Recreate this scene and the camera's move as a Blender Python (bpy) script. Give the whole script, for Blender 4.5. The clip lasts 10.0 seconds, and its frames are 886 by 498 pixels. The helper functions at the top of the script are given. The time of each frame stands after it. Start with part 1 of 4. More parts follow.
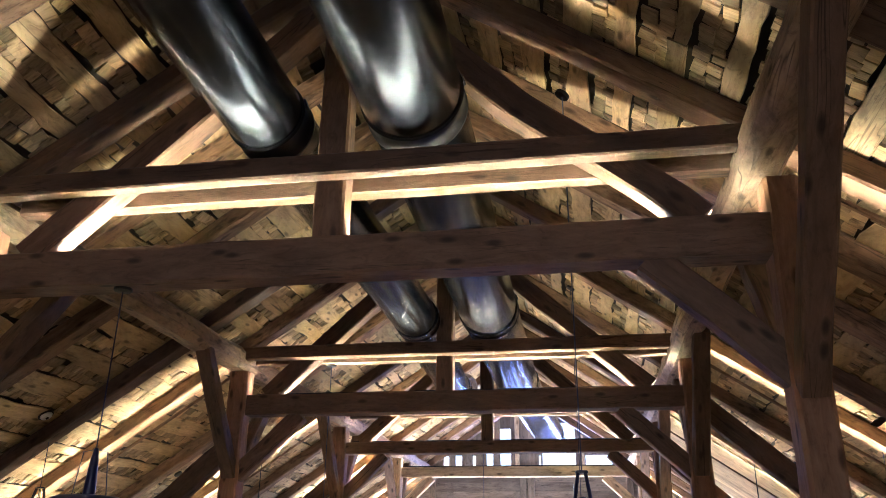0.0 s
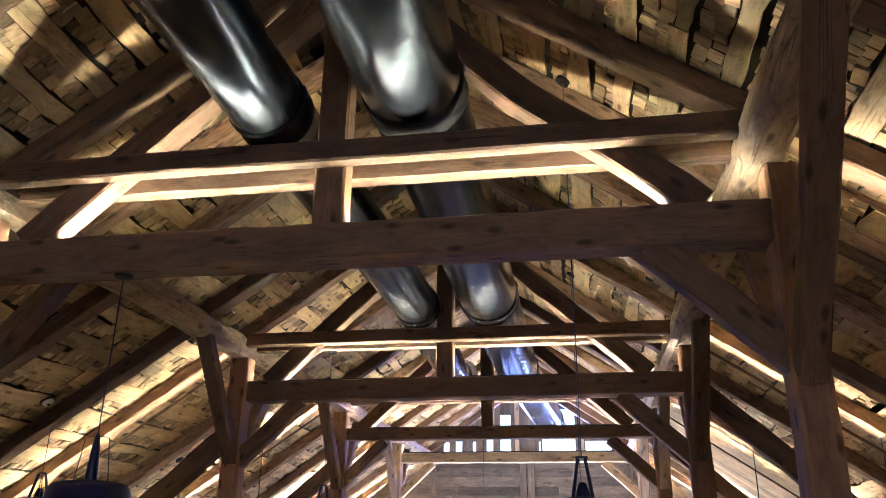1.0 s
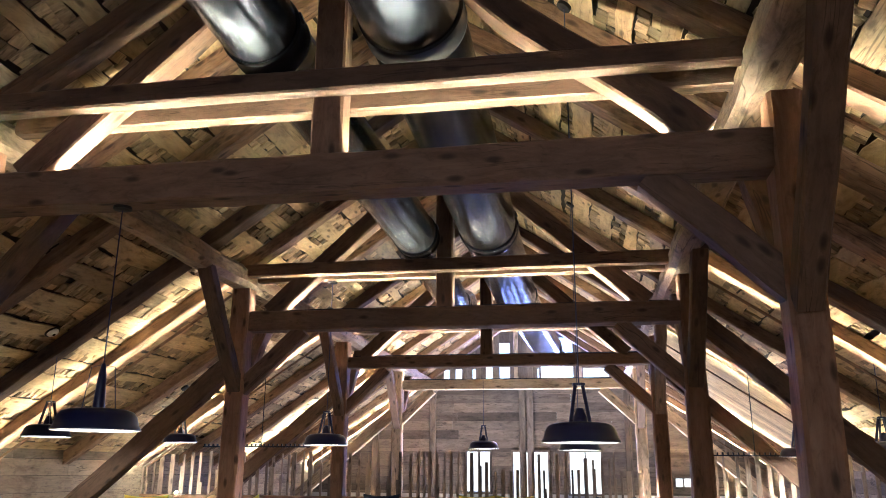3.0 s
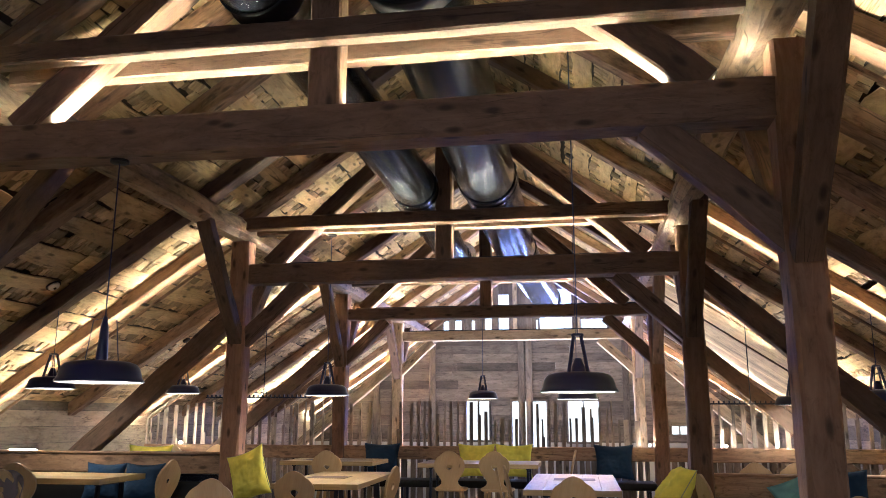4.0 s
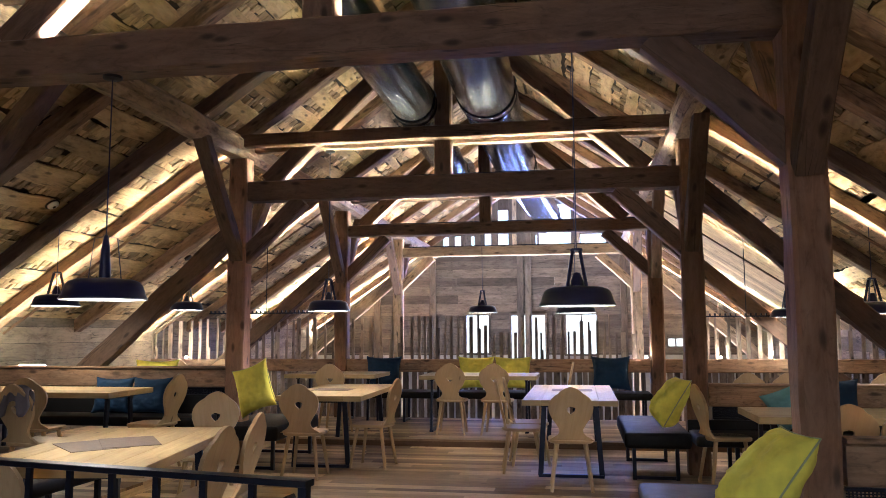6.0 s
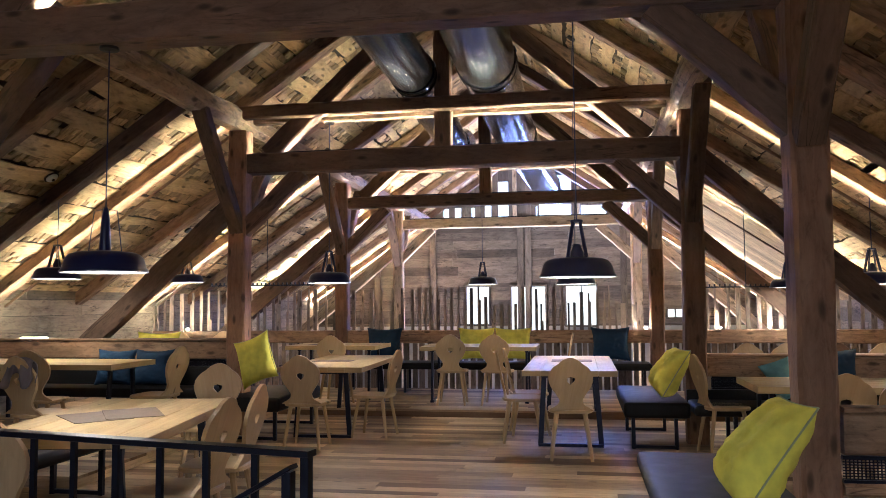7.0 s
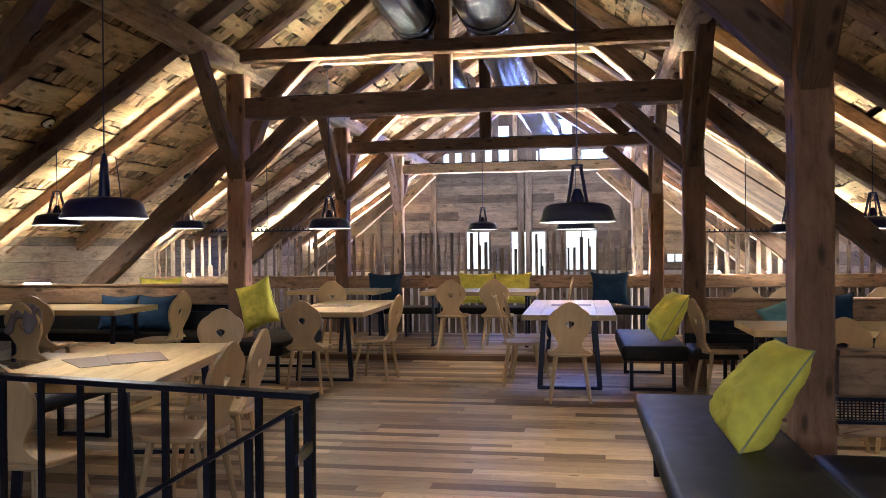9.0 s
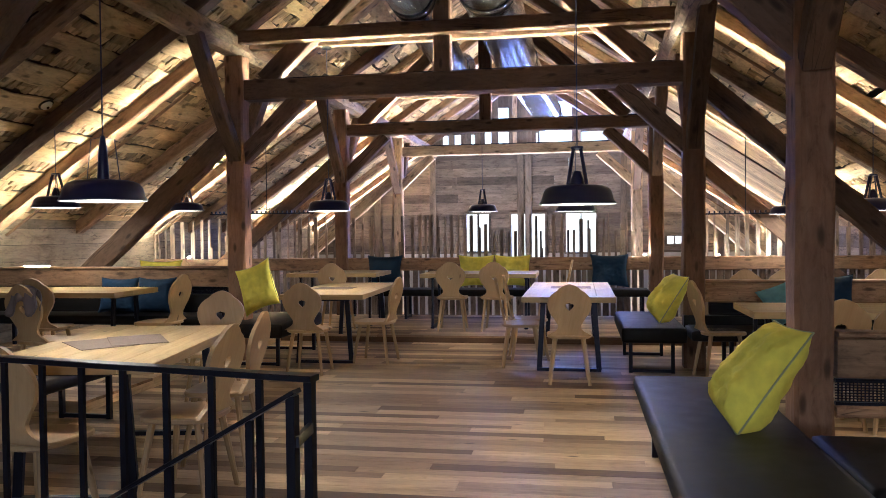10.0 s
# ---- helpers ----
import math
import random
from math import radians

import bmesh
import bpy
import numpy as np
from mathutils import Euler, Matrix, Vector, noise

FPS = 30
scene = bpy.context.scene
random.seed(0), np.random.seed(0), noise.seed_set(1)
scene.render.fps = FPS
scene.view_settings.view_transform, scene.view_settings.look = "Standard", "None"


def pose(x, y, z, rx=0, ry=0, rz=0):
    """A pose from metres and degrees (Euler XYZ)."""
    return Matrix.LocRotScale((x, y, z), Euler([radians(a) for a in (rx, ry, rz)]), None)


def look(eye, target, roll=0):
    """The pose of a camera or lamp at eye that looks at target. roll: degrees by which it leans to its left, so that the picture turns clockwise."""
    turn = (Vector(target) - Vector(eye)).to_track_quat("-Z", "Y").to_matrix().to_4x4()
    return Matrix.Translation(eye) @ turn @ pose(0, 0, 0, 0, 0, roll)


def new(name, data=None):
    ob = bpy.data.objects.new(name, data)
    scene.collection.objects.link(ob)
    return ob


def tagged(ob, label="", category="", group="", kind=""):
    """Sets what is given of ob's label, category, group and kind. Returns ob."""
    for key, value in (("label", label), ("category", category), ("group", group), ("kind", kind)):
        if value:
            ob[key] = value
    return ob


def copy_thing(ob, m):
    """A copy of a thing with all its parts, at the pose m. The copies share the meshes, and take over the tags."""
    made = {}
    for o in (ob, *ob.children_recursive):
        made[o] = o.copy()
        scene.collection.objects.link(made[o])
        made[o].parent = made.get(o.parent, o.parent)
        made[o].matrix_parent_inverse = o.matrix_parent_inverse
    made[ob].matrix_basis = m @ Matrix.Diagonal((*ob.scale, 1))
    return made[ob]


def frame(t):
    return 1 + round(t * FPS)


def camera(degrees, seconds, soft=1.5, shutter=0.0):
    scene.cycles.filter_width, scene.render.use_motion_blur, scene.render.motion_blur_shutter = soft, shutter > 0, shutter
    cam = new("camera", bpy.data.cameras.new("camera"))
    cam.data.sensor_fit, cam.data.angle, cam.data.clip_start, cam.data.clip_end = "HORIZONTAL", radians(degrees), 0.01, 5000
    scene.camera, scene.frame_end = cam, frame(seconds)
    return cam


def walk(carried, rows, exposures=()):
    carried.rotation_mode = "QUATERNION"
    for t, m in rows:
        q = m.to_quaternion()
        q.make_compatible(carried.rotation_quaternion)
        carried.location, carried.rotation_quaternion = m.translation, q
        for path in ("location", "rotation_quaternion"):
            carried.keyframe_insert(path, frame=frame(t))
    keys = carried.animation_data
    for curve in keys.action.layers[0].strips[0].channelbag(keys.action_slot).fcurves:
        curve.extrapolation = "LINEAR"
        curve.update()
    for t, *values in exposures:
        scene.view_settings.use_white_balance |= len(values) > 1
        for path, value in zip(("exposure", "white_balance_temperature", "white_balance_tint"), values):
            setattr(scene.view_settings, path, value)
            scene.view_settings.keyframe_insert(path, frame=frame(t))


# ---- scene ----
# ---- camera: stands on the attic floor and tilts down ----
EYE = 1.40
YAW = 9.73
cam = camera(58.5, 10.0, soft=0.72)
ROWS = [
    (0.0, 0.19, 21.60, -0.68), (0.5, 0.20, 21.33, -0.68), (1.0, 0.19, 20.64, -0.67), (1.5, 0.18, 19.62, -0.65),
    (2.0, 0.16, 18.35, -0.54), (2.5, 0.14, 17.08, -0.49), (4.0, 0.02, 12.14, -0.13), (4.5, 0.00, 10.35, 0.00),
    (5.0, -0.01, 8.68, 0.10), (5.5, -0.02, 7.23, 0.17), (7.0, 0.01, 4.02, 0.45), (7.5, 0.05, 2.86, 0.45),
    (8.0, 0.05, 1.85, 0.49), (8.5, 0.05, 0.97, 0.53), (9.0, 0.06, 0.06, 0.58), (9.5, 0.05, -0.86, 0.60),
    (10.0, 0.05, -1.22, 0.63),
]
walk(cam, [(t, pose(0, 0, EYE, 0, 0, YAW + yaw) @ pose(0, 0, 0, 90 + pitch) @ pose(0, 0, 0, 0, 0, -lean)) for t, yaw, pitch, lean in ROWS], [(0.0, 2.0, 4920, 10), (10.0, 2.0, 4920, 10)])

# ---- light ----
world = bpy.data.worlds.new("sky")
scene.world = world
world.use_nodes = True
wn = world.node_tree
sky = wn.nodes.new("ShaderNodeTexSky")
sky.sky_type, sky.sun_disc = "NISHITA", False
sky.sun_elevation, sky.sun_rotation = radians(35), radians(270)
wn.links.new(sky.outputs[0], wn.nodes["Background"].inputs[0])
wn.nodes["Background"].inputs[1].default_value = 0.2
sun_data = bpy.data.lights.new("sun", "SUN")
sun_data.energy, sun_data.angle, sun_data.color = 1.5, radians(0.5), (1.0, 0.95, 0.88)
sun = new("sun", sun_data)
sun.matrix_world = look((-30, 5, 22), (0, 5, 0))
LED_POWER = 165.0
PENDANT_POWER = 15.0

# ---- materials ----


def material(name):
    m = bpy.data.materials.new(name)
    m.use_nodes = True
    return m, m.node_tree, m.node_tree.nodes["Principled BSDF"]


def ramp(nt, fac, stops):
    n = nt.nodes.new("ShaderNodeValToRGB")
    e = n.color_ramp.elements
    while len(e) < len(stops):
        e.new(0.5)
    for el, (p, c) in zip(e, stops):
        el.position, el.color = p, (*c, 1)
    nt.links.new(fac, n.inputs[0])
    return n.outputs[0]


def mix(nt, fac, a, b, mode="MIX"):
    n = nt.nodes.new("ShaderNodeMix")
    n.data_type, n.blend_type = "RGBA", mode
    for sock, v in ((n.inputs[0], fac), (n.inputs[6], a), (n.inputs[7], b)):
        if isinstance(v, bpy.types.NodeSocket):
            nt.links.new(v, sock)
        else:
            sock.default_value = v if isinstance(v, float) else (*v, 1)
    return n.outputs[2]


def wood(name, dark, mid, light, grain=(1.5, 30, 30), rough=0.7, bump=0.35, vary=0.35, knots=True, island=False, spec=0.3, aged=1.0):
    """Timber: the grain runs along each mesh's own x axis, which uv u carries in metres. aged: stains, cracks and hewing marks."""
    dark = tuple(c * 0.45 + d * 0.55 for d, c in zip(dark, mid))
    light = tuple(c * 0.4 + d * 0.6 for d, c in zip(light, mid))
    m, nt, bs = material(name)
    N, L = nt.nodes, nt.links
    uv = N.new("ShaderNodeUVMap")
    oi = N.new("ShaderNodeObjectInfo")
    geo = N.new("ShaderNodeNewGeometry")
    rnd = geo.outputs["Random Per Island"] if island else oi.outputs["Random"]
    comb = N.new("ShaderNodeCombineXYZ")
    mul = N.new("ShaderNodeMath")
    mul.operation, mul.inputs[1].default_value = "MULTIPLY", 37.0
    L.new(rnd, mul.inputs[0])
    L.new(mul.outputs[0], comb.inputs[2])
    L.new(mul.outputs[0], comb.inputs[0])
    add = N.new("ShaderNodeVectorMath")
    L.new(uv.outputs[0], add.inputs[0])
    L.new(comb.outputs[0], add.inputs[1])

    def field(scale, detail, distortion=0.0, roughness=0.6):
        mp = N.new("ShaderNodeMapping")
        mp.inputs["Scale"].default_value = scale
        L.new(add.outputs[0], mp.inputs[0])
        n = N.new("ShaderNodeTexNoise")
        n.inputs["Scale"].default_value, n.inputs["Detail"].default_value = 1.0, detail
        n.inputs["Distortion"].default_value, n.inputs["Roughness"].default_value = distortion, roughness
        L.new(mp.outputs[0], n.inputs[0])
        return n.outputs[0]

    fine = field((grain[0] * 2.0, grain[1] * 1.5, grain[2]), 6, 1.0)
    broad = field((1.7, 5, 1), 5, 0.6, 0.68)
    mott = field((9, 20, 1), 5, 0.8, 0.7)
    col = ramp(nt, fine, [(0.25, dark), (0.5, mid), (0.78, light)])
    lo = 1 - 0.58 * aged
    stain = ramp(nt, broad, [(0.30, (lo, lo * 0.95, lo * 0.92)), (0.48, (0.92, 0.92, 0.92)), (0.72, (1 + 0.25 * aged, 1 + 0.25 * aged, 1 + 0.24 * aged))])
    col = mix(nt, 1.0, col, stain, "MULTIPLY")
    lo = 1 - 0.5 * aged
    spots = ramp(nt, mott, [(0.30, (lo, lo, lo)), (0.46, (1, 1, 1)), (0.75, (1 + 0.18 * aged,) * 3)])
    col = mix(nt, 1.0, col, spots, "MULTIPLY")
    tone = ramp(nt, rnd, [(0.0, (1 - (vary if vary < 0.58 else 0.25),) * 3), (0.5, (1, 1, 1)), (1.0, (1 + vary * 0.6, 1 + vary * 0.55, 1 + vary * 0.45))])
    col = mix(nt, 1.0, col, tone, "MULTIPLY")
    if vary > 0.58 and not name.startswith("wood_shake"):
        tone2 = ramp(nt, rnd, [(0.0, (0.46, 0.36, 0.31)), (0.09, (0.52, 0.42, 0.36)), (0.13, (0.72, 0.66, 0.6)), (0.6, (1, 1, 1)), (1.0, (1.15, 1.2, 1.22))])
        col = mix(nt, 1.0, col, tone2, "MULTIPLY")
    if knots:
        mp3 = N.new("ShaderNodeMapping")
        mp3.inputs["Scale"].default_value = (1.9, 5.2, 7) if aged > 0.5 else (2.6, 7, 7)
        L.new(add.outputs[0], mp3.inputs[0])
        vor = N.new("ShaderNodeTexVoronoi")
        vor.inputs["Scale"].default_value = 1.0
        if aged > 0.5:
            vor.voronoi_dimensions = "2D"
        L.new(mp3.outputs[0], vor.inputs[0])
        kf = ramp(nt, vor.outputs[0], [(0.04, (0.85, 0.85, 0.85)), (0.075, (0.6, 0.6, 0.6)), (0.125, (0, 0, 0))])
        col = mix(nt, kf, col, tuple(c * 0.28 for c in dark))
    if aged > 0.6:
        crack = ramp(nt, field((0.8, 13, 1), 2, 0.8), [(0.482, (0, 0, 0)), (0.5, (0.8, 0.8, 0.8)), (0.518, (0, 0, 0))])
        gate = ramp(nt, field((1.1, 4, 1), 1), [(0.5, (0, 0, 0)), (0.6, (1, 1, 1))])
        cr = mix(nt, 1.0, crack, gate, "MULTIPLY")
        col = mix(nt, cr, col, tuple(c * 0.2 for c in dark))
    L.new(col, bs.inputs["Base Color"])
    bs.inputs["Roughness"].default_value = rough
    bs.inputs["Specular IOR Level"].default_value = spec
    hsum = N.new("ShaderNodeMath")
    hsum.operation, hsum.inputs[1].default_value = "MULTIPLY_ADD", 2.2 * aged
    L.new(mott, hsum.inputs[0])
    L.new(fine, hsum.inputs[2])
    bp = N.new("ShaderNodeBump")
    bp.inputs["Strength"].default_value, bp.inputs["Distance"].default_value = bump, 0.006
    L.new(hsum.outputs[0], bp.inputs["Height"])
    L.new(bp.outputs[0], bs.inputs["Normal"])
    return m


def plain(name, color, rough, metal=0.0, var=0.12, scale=6.0, bump=0.05, spec=0.5, dist=0.002, even=False):
    m, nt, bs = material(name)
    N, L = nt.nodes, nt.links
    tc = N.new("ShaderNodeTexCoord")
    n1 = N.new("ShaderNodeTexNoise")
    n1.inputs["Scale"].default_value, n1.inputs["Detail"].default_value = scale, 5
    L.new(tc.outputs["Object"], n1.inputs[0])
    lo, hi = tuple(c * (1 - var) for c in color), tuple(c * (1 + var) for c in color)
    L.new(ramp(nt, n1.outputs[0], [(0.3, lo), (0.7, hi)]), bs.inputs["Base Color"])
    rr = N.new("ShaderNodeMapRange")
    rr.inputs["To Min"].default_value, rr.inputs["To Max"].default_value = rough * (0.99 if even else 0.85), min(1, rough * (1.01 if even else 1.2))
    L.new(n1.outputs[0], rr.inputs[0])
    L.new(rr.outputs[0], bs.inputs["Roughness"])
    bs.inputs["Metallic"].default_value = metal
    bs.inputs["Specular IOR Level"].default_value = spec
    n2 = N.new("ShaderNodeTexNoise")
    n2.inputs["Scale"].default_value, n2.inputs["Detail"].default_value = scale * 25, 3
    L.new(tc.outputs["Object"], n2.inputs[0])
    bp = N.new("ShaderNodeBump")
    bp.inputs["Strength"].default_value, bp.inputs["Distance"].default_value = bump, dist
    L.new(n2.outputs[0], bp.inputs["Height"])
    L.new(bp.outputs[0], bs.inputs["Normal"])
    return m


def glow(name, color, strength):
    m, nt, bs = material(name)
    bs.inputs["Base Color"].default_value = (*color, 1)
    bs.inputs["Emission Color"].default_value = (*color, 1)
    bs.inputs["Emission Strength"].default_value = strength
    return m


M_BEAM = wood("old_timber", (0.081, 0.046, 0.027), (0.148, 0.089, 0.054), (0.205, 0.131, 0.084), grain=(1.4, 11, 11), bump=0.5, aged=0.62)
M_POST = wood("post_timber", (0.145, 0.073, 0.040), (0.272, 0.147, 0.082), (0.375, 0.228, 0.14), grain=(1.2, 12, 12), bump=0.5, aged=0.58)
M_RAFTER = wood("rafter_timber", (0.12, 0.066, 0.036), (0.235, 0.143, 0.080), (0.36, 0.24, 0.143), grain=(1.4, 15, 15), bump=0.5)
M_PURLIN = wood("weathered_log", (0.135, 0.092, 0.06), (0.285, 0.205, 0.135), (0.42, 0.32, 0.225), grain=(1.0, 11, 11), bump=0.8)
M_LOG = wood("pale_log", (0.30, 0.215, 0.125), (0.55, 0.425, 0.275), (0.68, 0.55, 0.385), grain=(1.0, 14, 14), bump=0.5, aged=0.8)
M_BOARD = wood("roof_board", (0.27, 0.185, 0.095), (0.46, 0.33, 0.18), (0.60, 0.455, 0.265), grain=(1.0, 9, 9), vary=0.40, bump=0.6, aged=0.85)
M_SHAKE = wood("wood_shake", (0.21, 0.14, 0.075), (0.40, 0.285, 0.16), (0.56, 0.42, 0.25), grain=(2, 30, 30), vary=0.55, knots=False, island=True, bump=0.5)
M_SHAKE1 = wood("wood_shake_single", (0.21, 0.14, 0.075), (0.40, 0.285, 0.16), (0.56, 0.42, 0.25), grain=(2, 30, 30), vary=0.55, knots=False, bump=0.5)
M_ROOFSHEET = plain("dark_roof_underlay", (0.03, 0.021, 0.014), 0.9)
M_SLAT = wood("slat_board", (0.15, 0.115, 0.088), (0.265, 0.21, 0.165), (0.36, 0.30, 0.245), grain=(0.9, 20, 20), vary=0.35, aged=0.8)
M_WALL = wood("wall_board", (0.108, 0.085, 0.067), (0.20, 0.162, 0.13), (0.285, 0.24, 0.20), grain=(0.7, 9, 9), vary=0.5, aged=0.8, knots=False)
M_SIDE = wood("side_wall_board", (0.175, 0.137, 0.094), (0.30, 0.243, 0.174), (0.40, 0.33, 0.242), grain=(0.9, 18, 18), vary=0.4, aged=0.8, knots=False)
M_FLOOR = wood("oak_plank", (0.24, 0.155, 0.08), (0.40, 0.277, 0.153), (0.49, 0.36, 0.218), grain=(1.2, 30, 30), rough=0.52, bump=0.10, vary=0.6, spec=0.22, aged=0.45)
M_FLOORJ = wood("oak_plank_field", (0.24, 0.155, 0.08), (0.40, 0.277, 0.153), (0.49, 0.36, 0.218), grain=(1.2, 30, 30), rough=0.52, bump=0.10, vary=0.6, island=True, spec=0.22, aged=0.45)
M_TABLE = wood("table_wood", (0.31, 0.20, 0.085), (0.455, 0.325, 0.145), (0.55, 0.415, 0.215), grain=(1.2, 22, 22), rough=0.5, bump=0.06, vary=0.15, aged=0.3)
M_CHAIR = wood("chair_wood", (0.37, 0.24, 0.115), (0.45, 0.305, 0.15), (0.51, 0.36, 0.19), grain=(1.4, 26, 26), rough=0.5, bump=0.04, vary=0.12, aged=0.16)
M_RAIL = wood("rail_timber", (0.185, 0.102, 0.051), (0.355, 0.212, 0.115), (0.485, 0.318, 0.184), grain=(1.4, 18, 18), rough=0.6)
# black steel with the bluish reflection of daylight mixed into its base colour
M_STEEL = plain("black_steel_blue_sheen", (0.013, 0.014, 0.024), 0.36, 0.6)
# the blue in this base colour imitates flare on the black enamel
M_LAMP = plain("black_enamel_blue_flare", (0.008, 0.0105, 0.05), 0.32)
M_LAMPIN = plain("white_enamel", (0.8, 0.8, 0.78), 0.4)
M_LEATHER = plain("black_leather", (0.013, 0.0115, 0.0105), 0.52, bump=0.25, scale=9, spec=0.16)
M_YELLOW = plain("yellow_fabric", (0.80, 0.70, 0.075), 0.85, bump=0.3, scale=14)
M_PIPING = plain("grey_piping", (0.36, 0.38, 0.20), 0.8)
M_BLUE = plain("petrol_fabric", (0.006, 0.029, 0.068), 0.85, bump=0.3, scale=14)
M_TEAL = plain("teal_fabric", (0.17, 0.33, 0.33), 0.85, bump=0.3, scale=14)
M_MAT = plain("brown_felt", (0.17, 0.125, 0.10), 0.95, bump=0.4, scale=20)
M_CLOTH = plain("dark_cloth", (0.15, 0.12, 0.125), 0.9, bump=0.3)
M_DUCT = plain("galvanised_duct", (0.055, 0.062, 0.079), 0.245, 1.0, var=0.06, scale=1.5, bump=0.02, even=True)
M_DUCTDARK = plain("dark_duct_band", (0.004, 0.004, 0.005), 0.55, 0.0, spec=0.15)
M_PLASTER = plain("pale_plaster", (0.6, 0.58, 0.55), 0.9, scale=2)
M_LED = glow("led_strip", (1.0, 0.79, 0.435), LED_POWER)
M_LED_TIE = glow("led_strip_tie", (1.0, 0.79, 0.435), LED_POWER * 1.4)
M_LED_SLIM = glow("led_strip_slim", (1.0, 0.79, 0.435), LED_POWER * 0.40)
M_LED_FAR = glow("led_strip_far", (1.0, 0.79, 0.435), LED_POWER * 3.6)
M_SPOT = glow("uplight_lens", (1.0, 0.80, 0.5), LED_POWER * 5.0)
M_BULB = glow("pendant_diffuser", (1.0, 0.835, 0.60), PENDANT_POWER)

# ---- mesh helpers ----


def part(name, bm, mat, parent=None, label="", smooth=False):
    me = bpy.data.meshes.new(name)
    bmesh.ops.recalc_face_normals(bm, faces=bm.faces[:])
    bm.to_mesh(me)
    bm.free()
    me.materials.append(mat)
    if smooth:
        me.polygons.foreach_set("use_smooth", [True] * len(me.polygons))
    ob = new(name, me)
    if parent:
        ob.parent = parent
    if label:
        ob["label"] = label
    return ob


def thing(name, label, category, group="", kind="", at=None):
    ob = new(name)
    ob.empty_display_size = 0.1
    if at is not None:
        ob.matrix_world = at
    return tagged(ob, label, category, group, kind)


def frame_of(p0, p1, up=(0, 0, 1)):
    """A matrix whose x axis runs from p0 to p1, with z as near to up as can be."""
    p0, p1 = Vector(p0), Vector(p1)
    x = (p1 - p0).normalized()
    y = Vector(up).cross(x)
    if y.length < 1e-4:
        y = Vector((0, 1, 0)).cross(x)
    y.normalize()
    z = x.cross(y)
    m = Matrix((x, y, z)).transposed().to_4x4()
    m.translation = p0
    return m


def add_beam(bm, p0, p1, w, h, up=(0, 0, 1), rough=0.006, bevel=0.012, bend=(0, 0), wave=0.0, seg=None, taper=1.0, seed=0):
    """A hewn timber from p0 to p1, w wide and h high, with worn edges; its grain runs along u."""
    m = frame_of(p0, p1, up)
    length = (Vector(p1) - Vector(p0)).length
    seg = seg or max(2, int(length / (0.2 if rough > 0.005 else 0.35)))
    uvl = bm.loops.layers.uv.verify()
    b = min(bevel, w * 0.3, h * 0.3)
    ring = [(-w / 2 + b, -h / 2), (w / 2 - b, -h / 2), (w / 2, -h / 2 + b), (w / 2, h / 2 - b), (w / 2 - b, h / 2), (-w / 2 + b, h / 2), (-w / 2, h / 2 - b), (-w / 2, -h / 2 + b)]
    per = [0, w - 2 * b, w - b, w + h - 3 * b, w + h - 2 * b, 2 * w + h - 4 * b, 2 * w + h - 3 * b, 2 * w + 2 * h - 5 * b, 2 * w + 2 * h - 4 * b]
    rows = []
    for i in range(seg + 1):
        t = i / seg
        k = 1 + (taper - 1) * t
        s = math.sin(math.pi * t)
        s3 = math.sin(3 * math.pi * t)
        row = []
        for j, (a, c) in enumerate(ring):
            q = Vector((t * length * 3 + seed * 7.3, j * 0.8, seed * 3.1))
            n1, n2 = noise.noise(q), noise.noise(q + Vector((0, 31.4, 5)))
            q = Vector((t * length * 0.9 + seed, 0, seed))
            n1, n2 = n1 + 0.6 * noise.noise(q), n2 + 0.6 * noise.noise(q + Vector((0, 17, 0)))
            row.append(bm.verts.new(m @ Vector((t * length, a * k + bend[0] * s + n1 * rough, c * k + bend[1] * s + wave * s3 + n2 * rough))))
        rows.append(row)
    off = seed * 1.37 % 5
    for i in range(seg):
        for j in range(8):
            f = bm.faces.new((rows[i][j], rows[i][(j + 1) % 8], rows[i + 1][(j + 1) % 8], rows[i + 1][j]))
            for lp, (u, v) in zip(f.loops, ((i, per[j]), (i, per[j + 1]), (i + 1, per[j + 1]), (i + 1, per[j]))):
                lp[uvl].uv = (u * length / seg + off, v + off)
    for row in (rows[0], rows[-1]):
        f = bm.faces.new(row)
        for lp, (a, c) in zip(f.loops, ring):
            lp[uvl].uv = (a * 0.3 + off, c)
    return bm


def beam(p0, p1, w, h, **kw):
    return add_beam(bmesh.new(), p0, p1, w, h, **kw)


def add_box(bm, m, sx, sy, sz, bevel=0.0):
    """A box about the origin of m; u runs along its x."""
    uvl = bm.loops.layers.uv.verify()
    x, y, z = sx / 2, sy / 2, sz / 2
    vs = [bm.verts.new(m @ Vector(p)) for p in ((-x, -y, -z), (x, -y, -z), (x, y, -z), (-x, y, -z), (-x, -y, z), (x, -y, z), (x, y, z), (-x, y, z))]
    loc = [(-x, -y, -z), (x, -y, -z), (x, y, -z), (-x, y, -z), (-x, -y, z), (x, -y, z), (x, y, z), (-x, y, z)]
    made = []
    for q in ((3, 2, 1, 0), (4, 5, 6, 7), (0, 1, 5, 4), (2, 3, 7, 6), (1, 2, 6, 5), (3, 0, 4, 7)):
        f = bm.faces.new([vs[i] for i in q])
        made.append(f)
        for lp, i in zip(f.loops, q):
            p = loc[i]
            lp[uvl].uv = (p[0] + p[2] * 0.02, p[1] + p[2])
    if bevel:
        bmesh.ops.bevel(bm, geom=list({e for f in made for e in f.edges}), offset=bevel, segments=2, profile=0.6, affect="EDGES")
    return bm


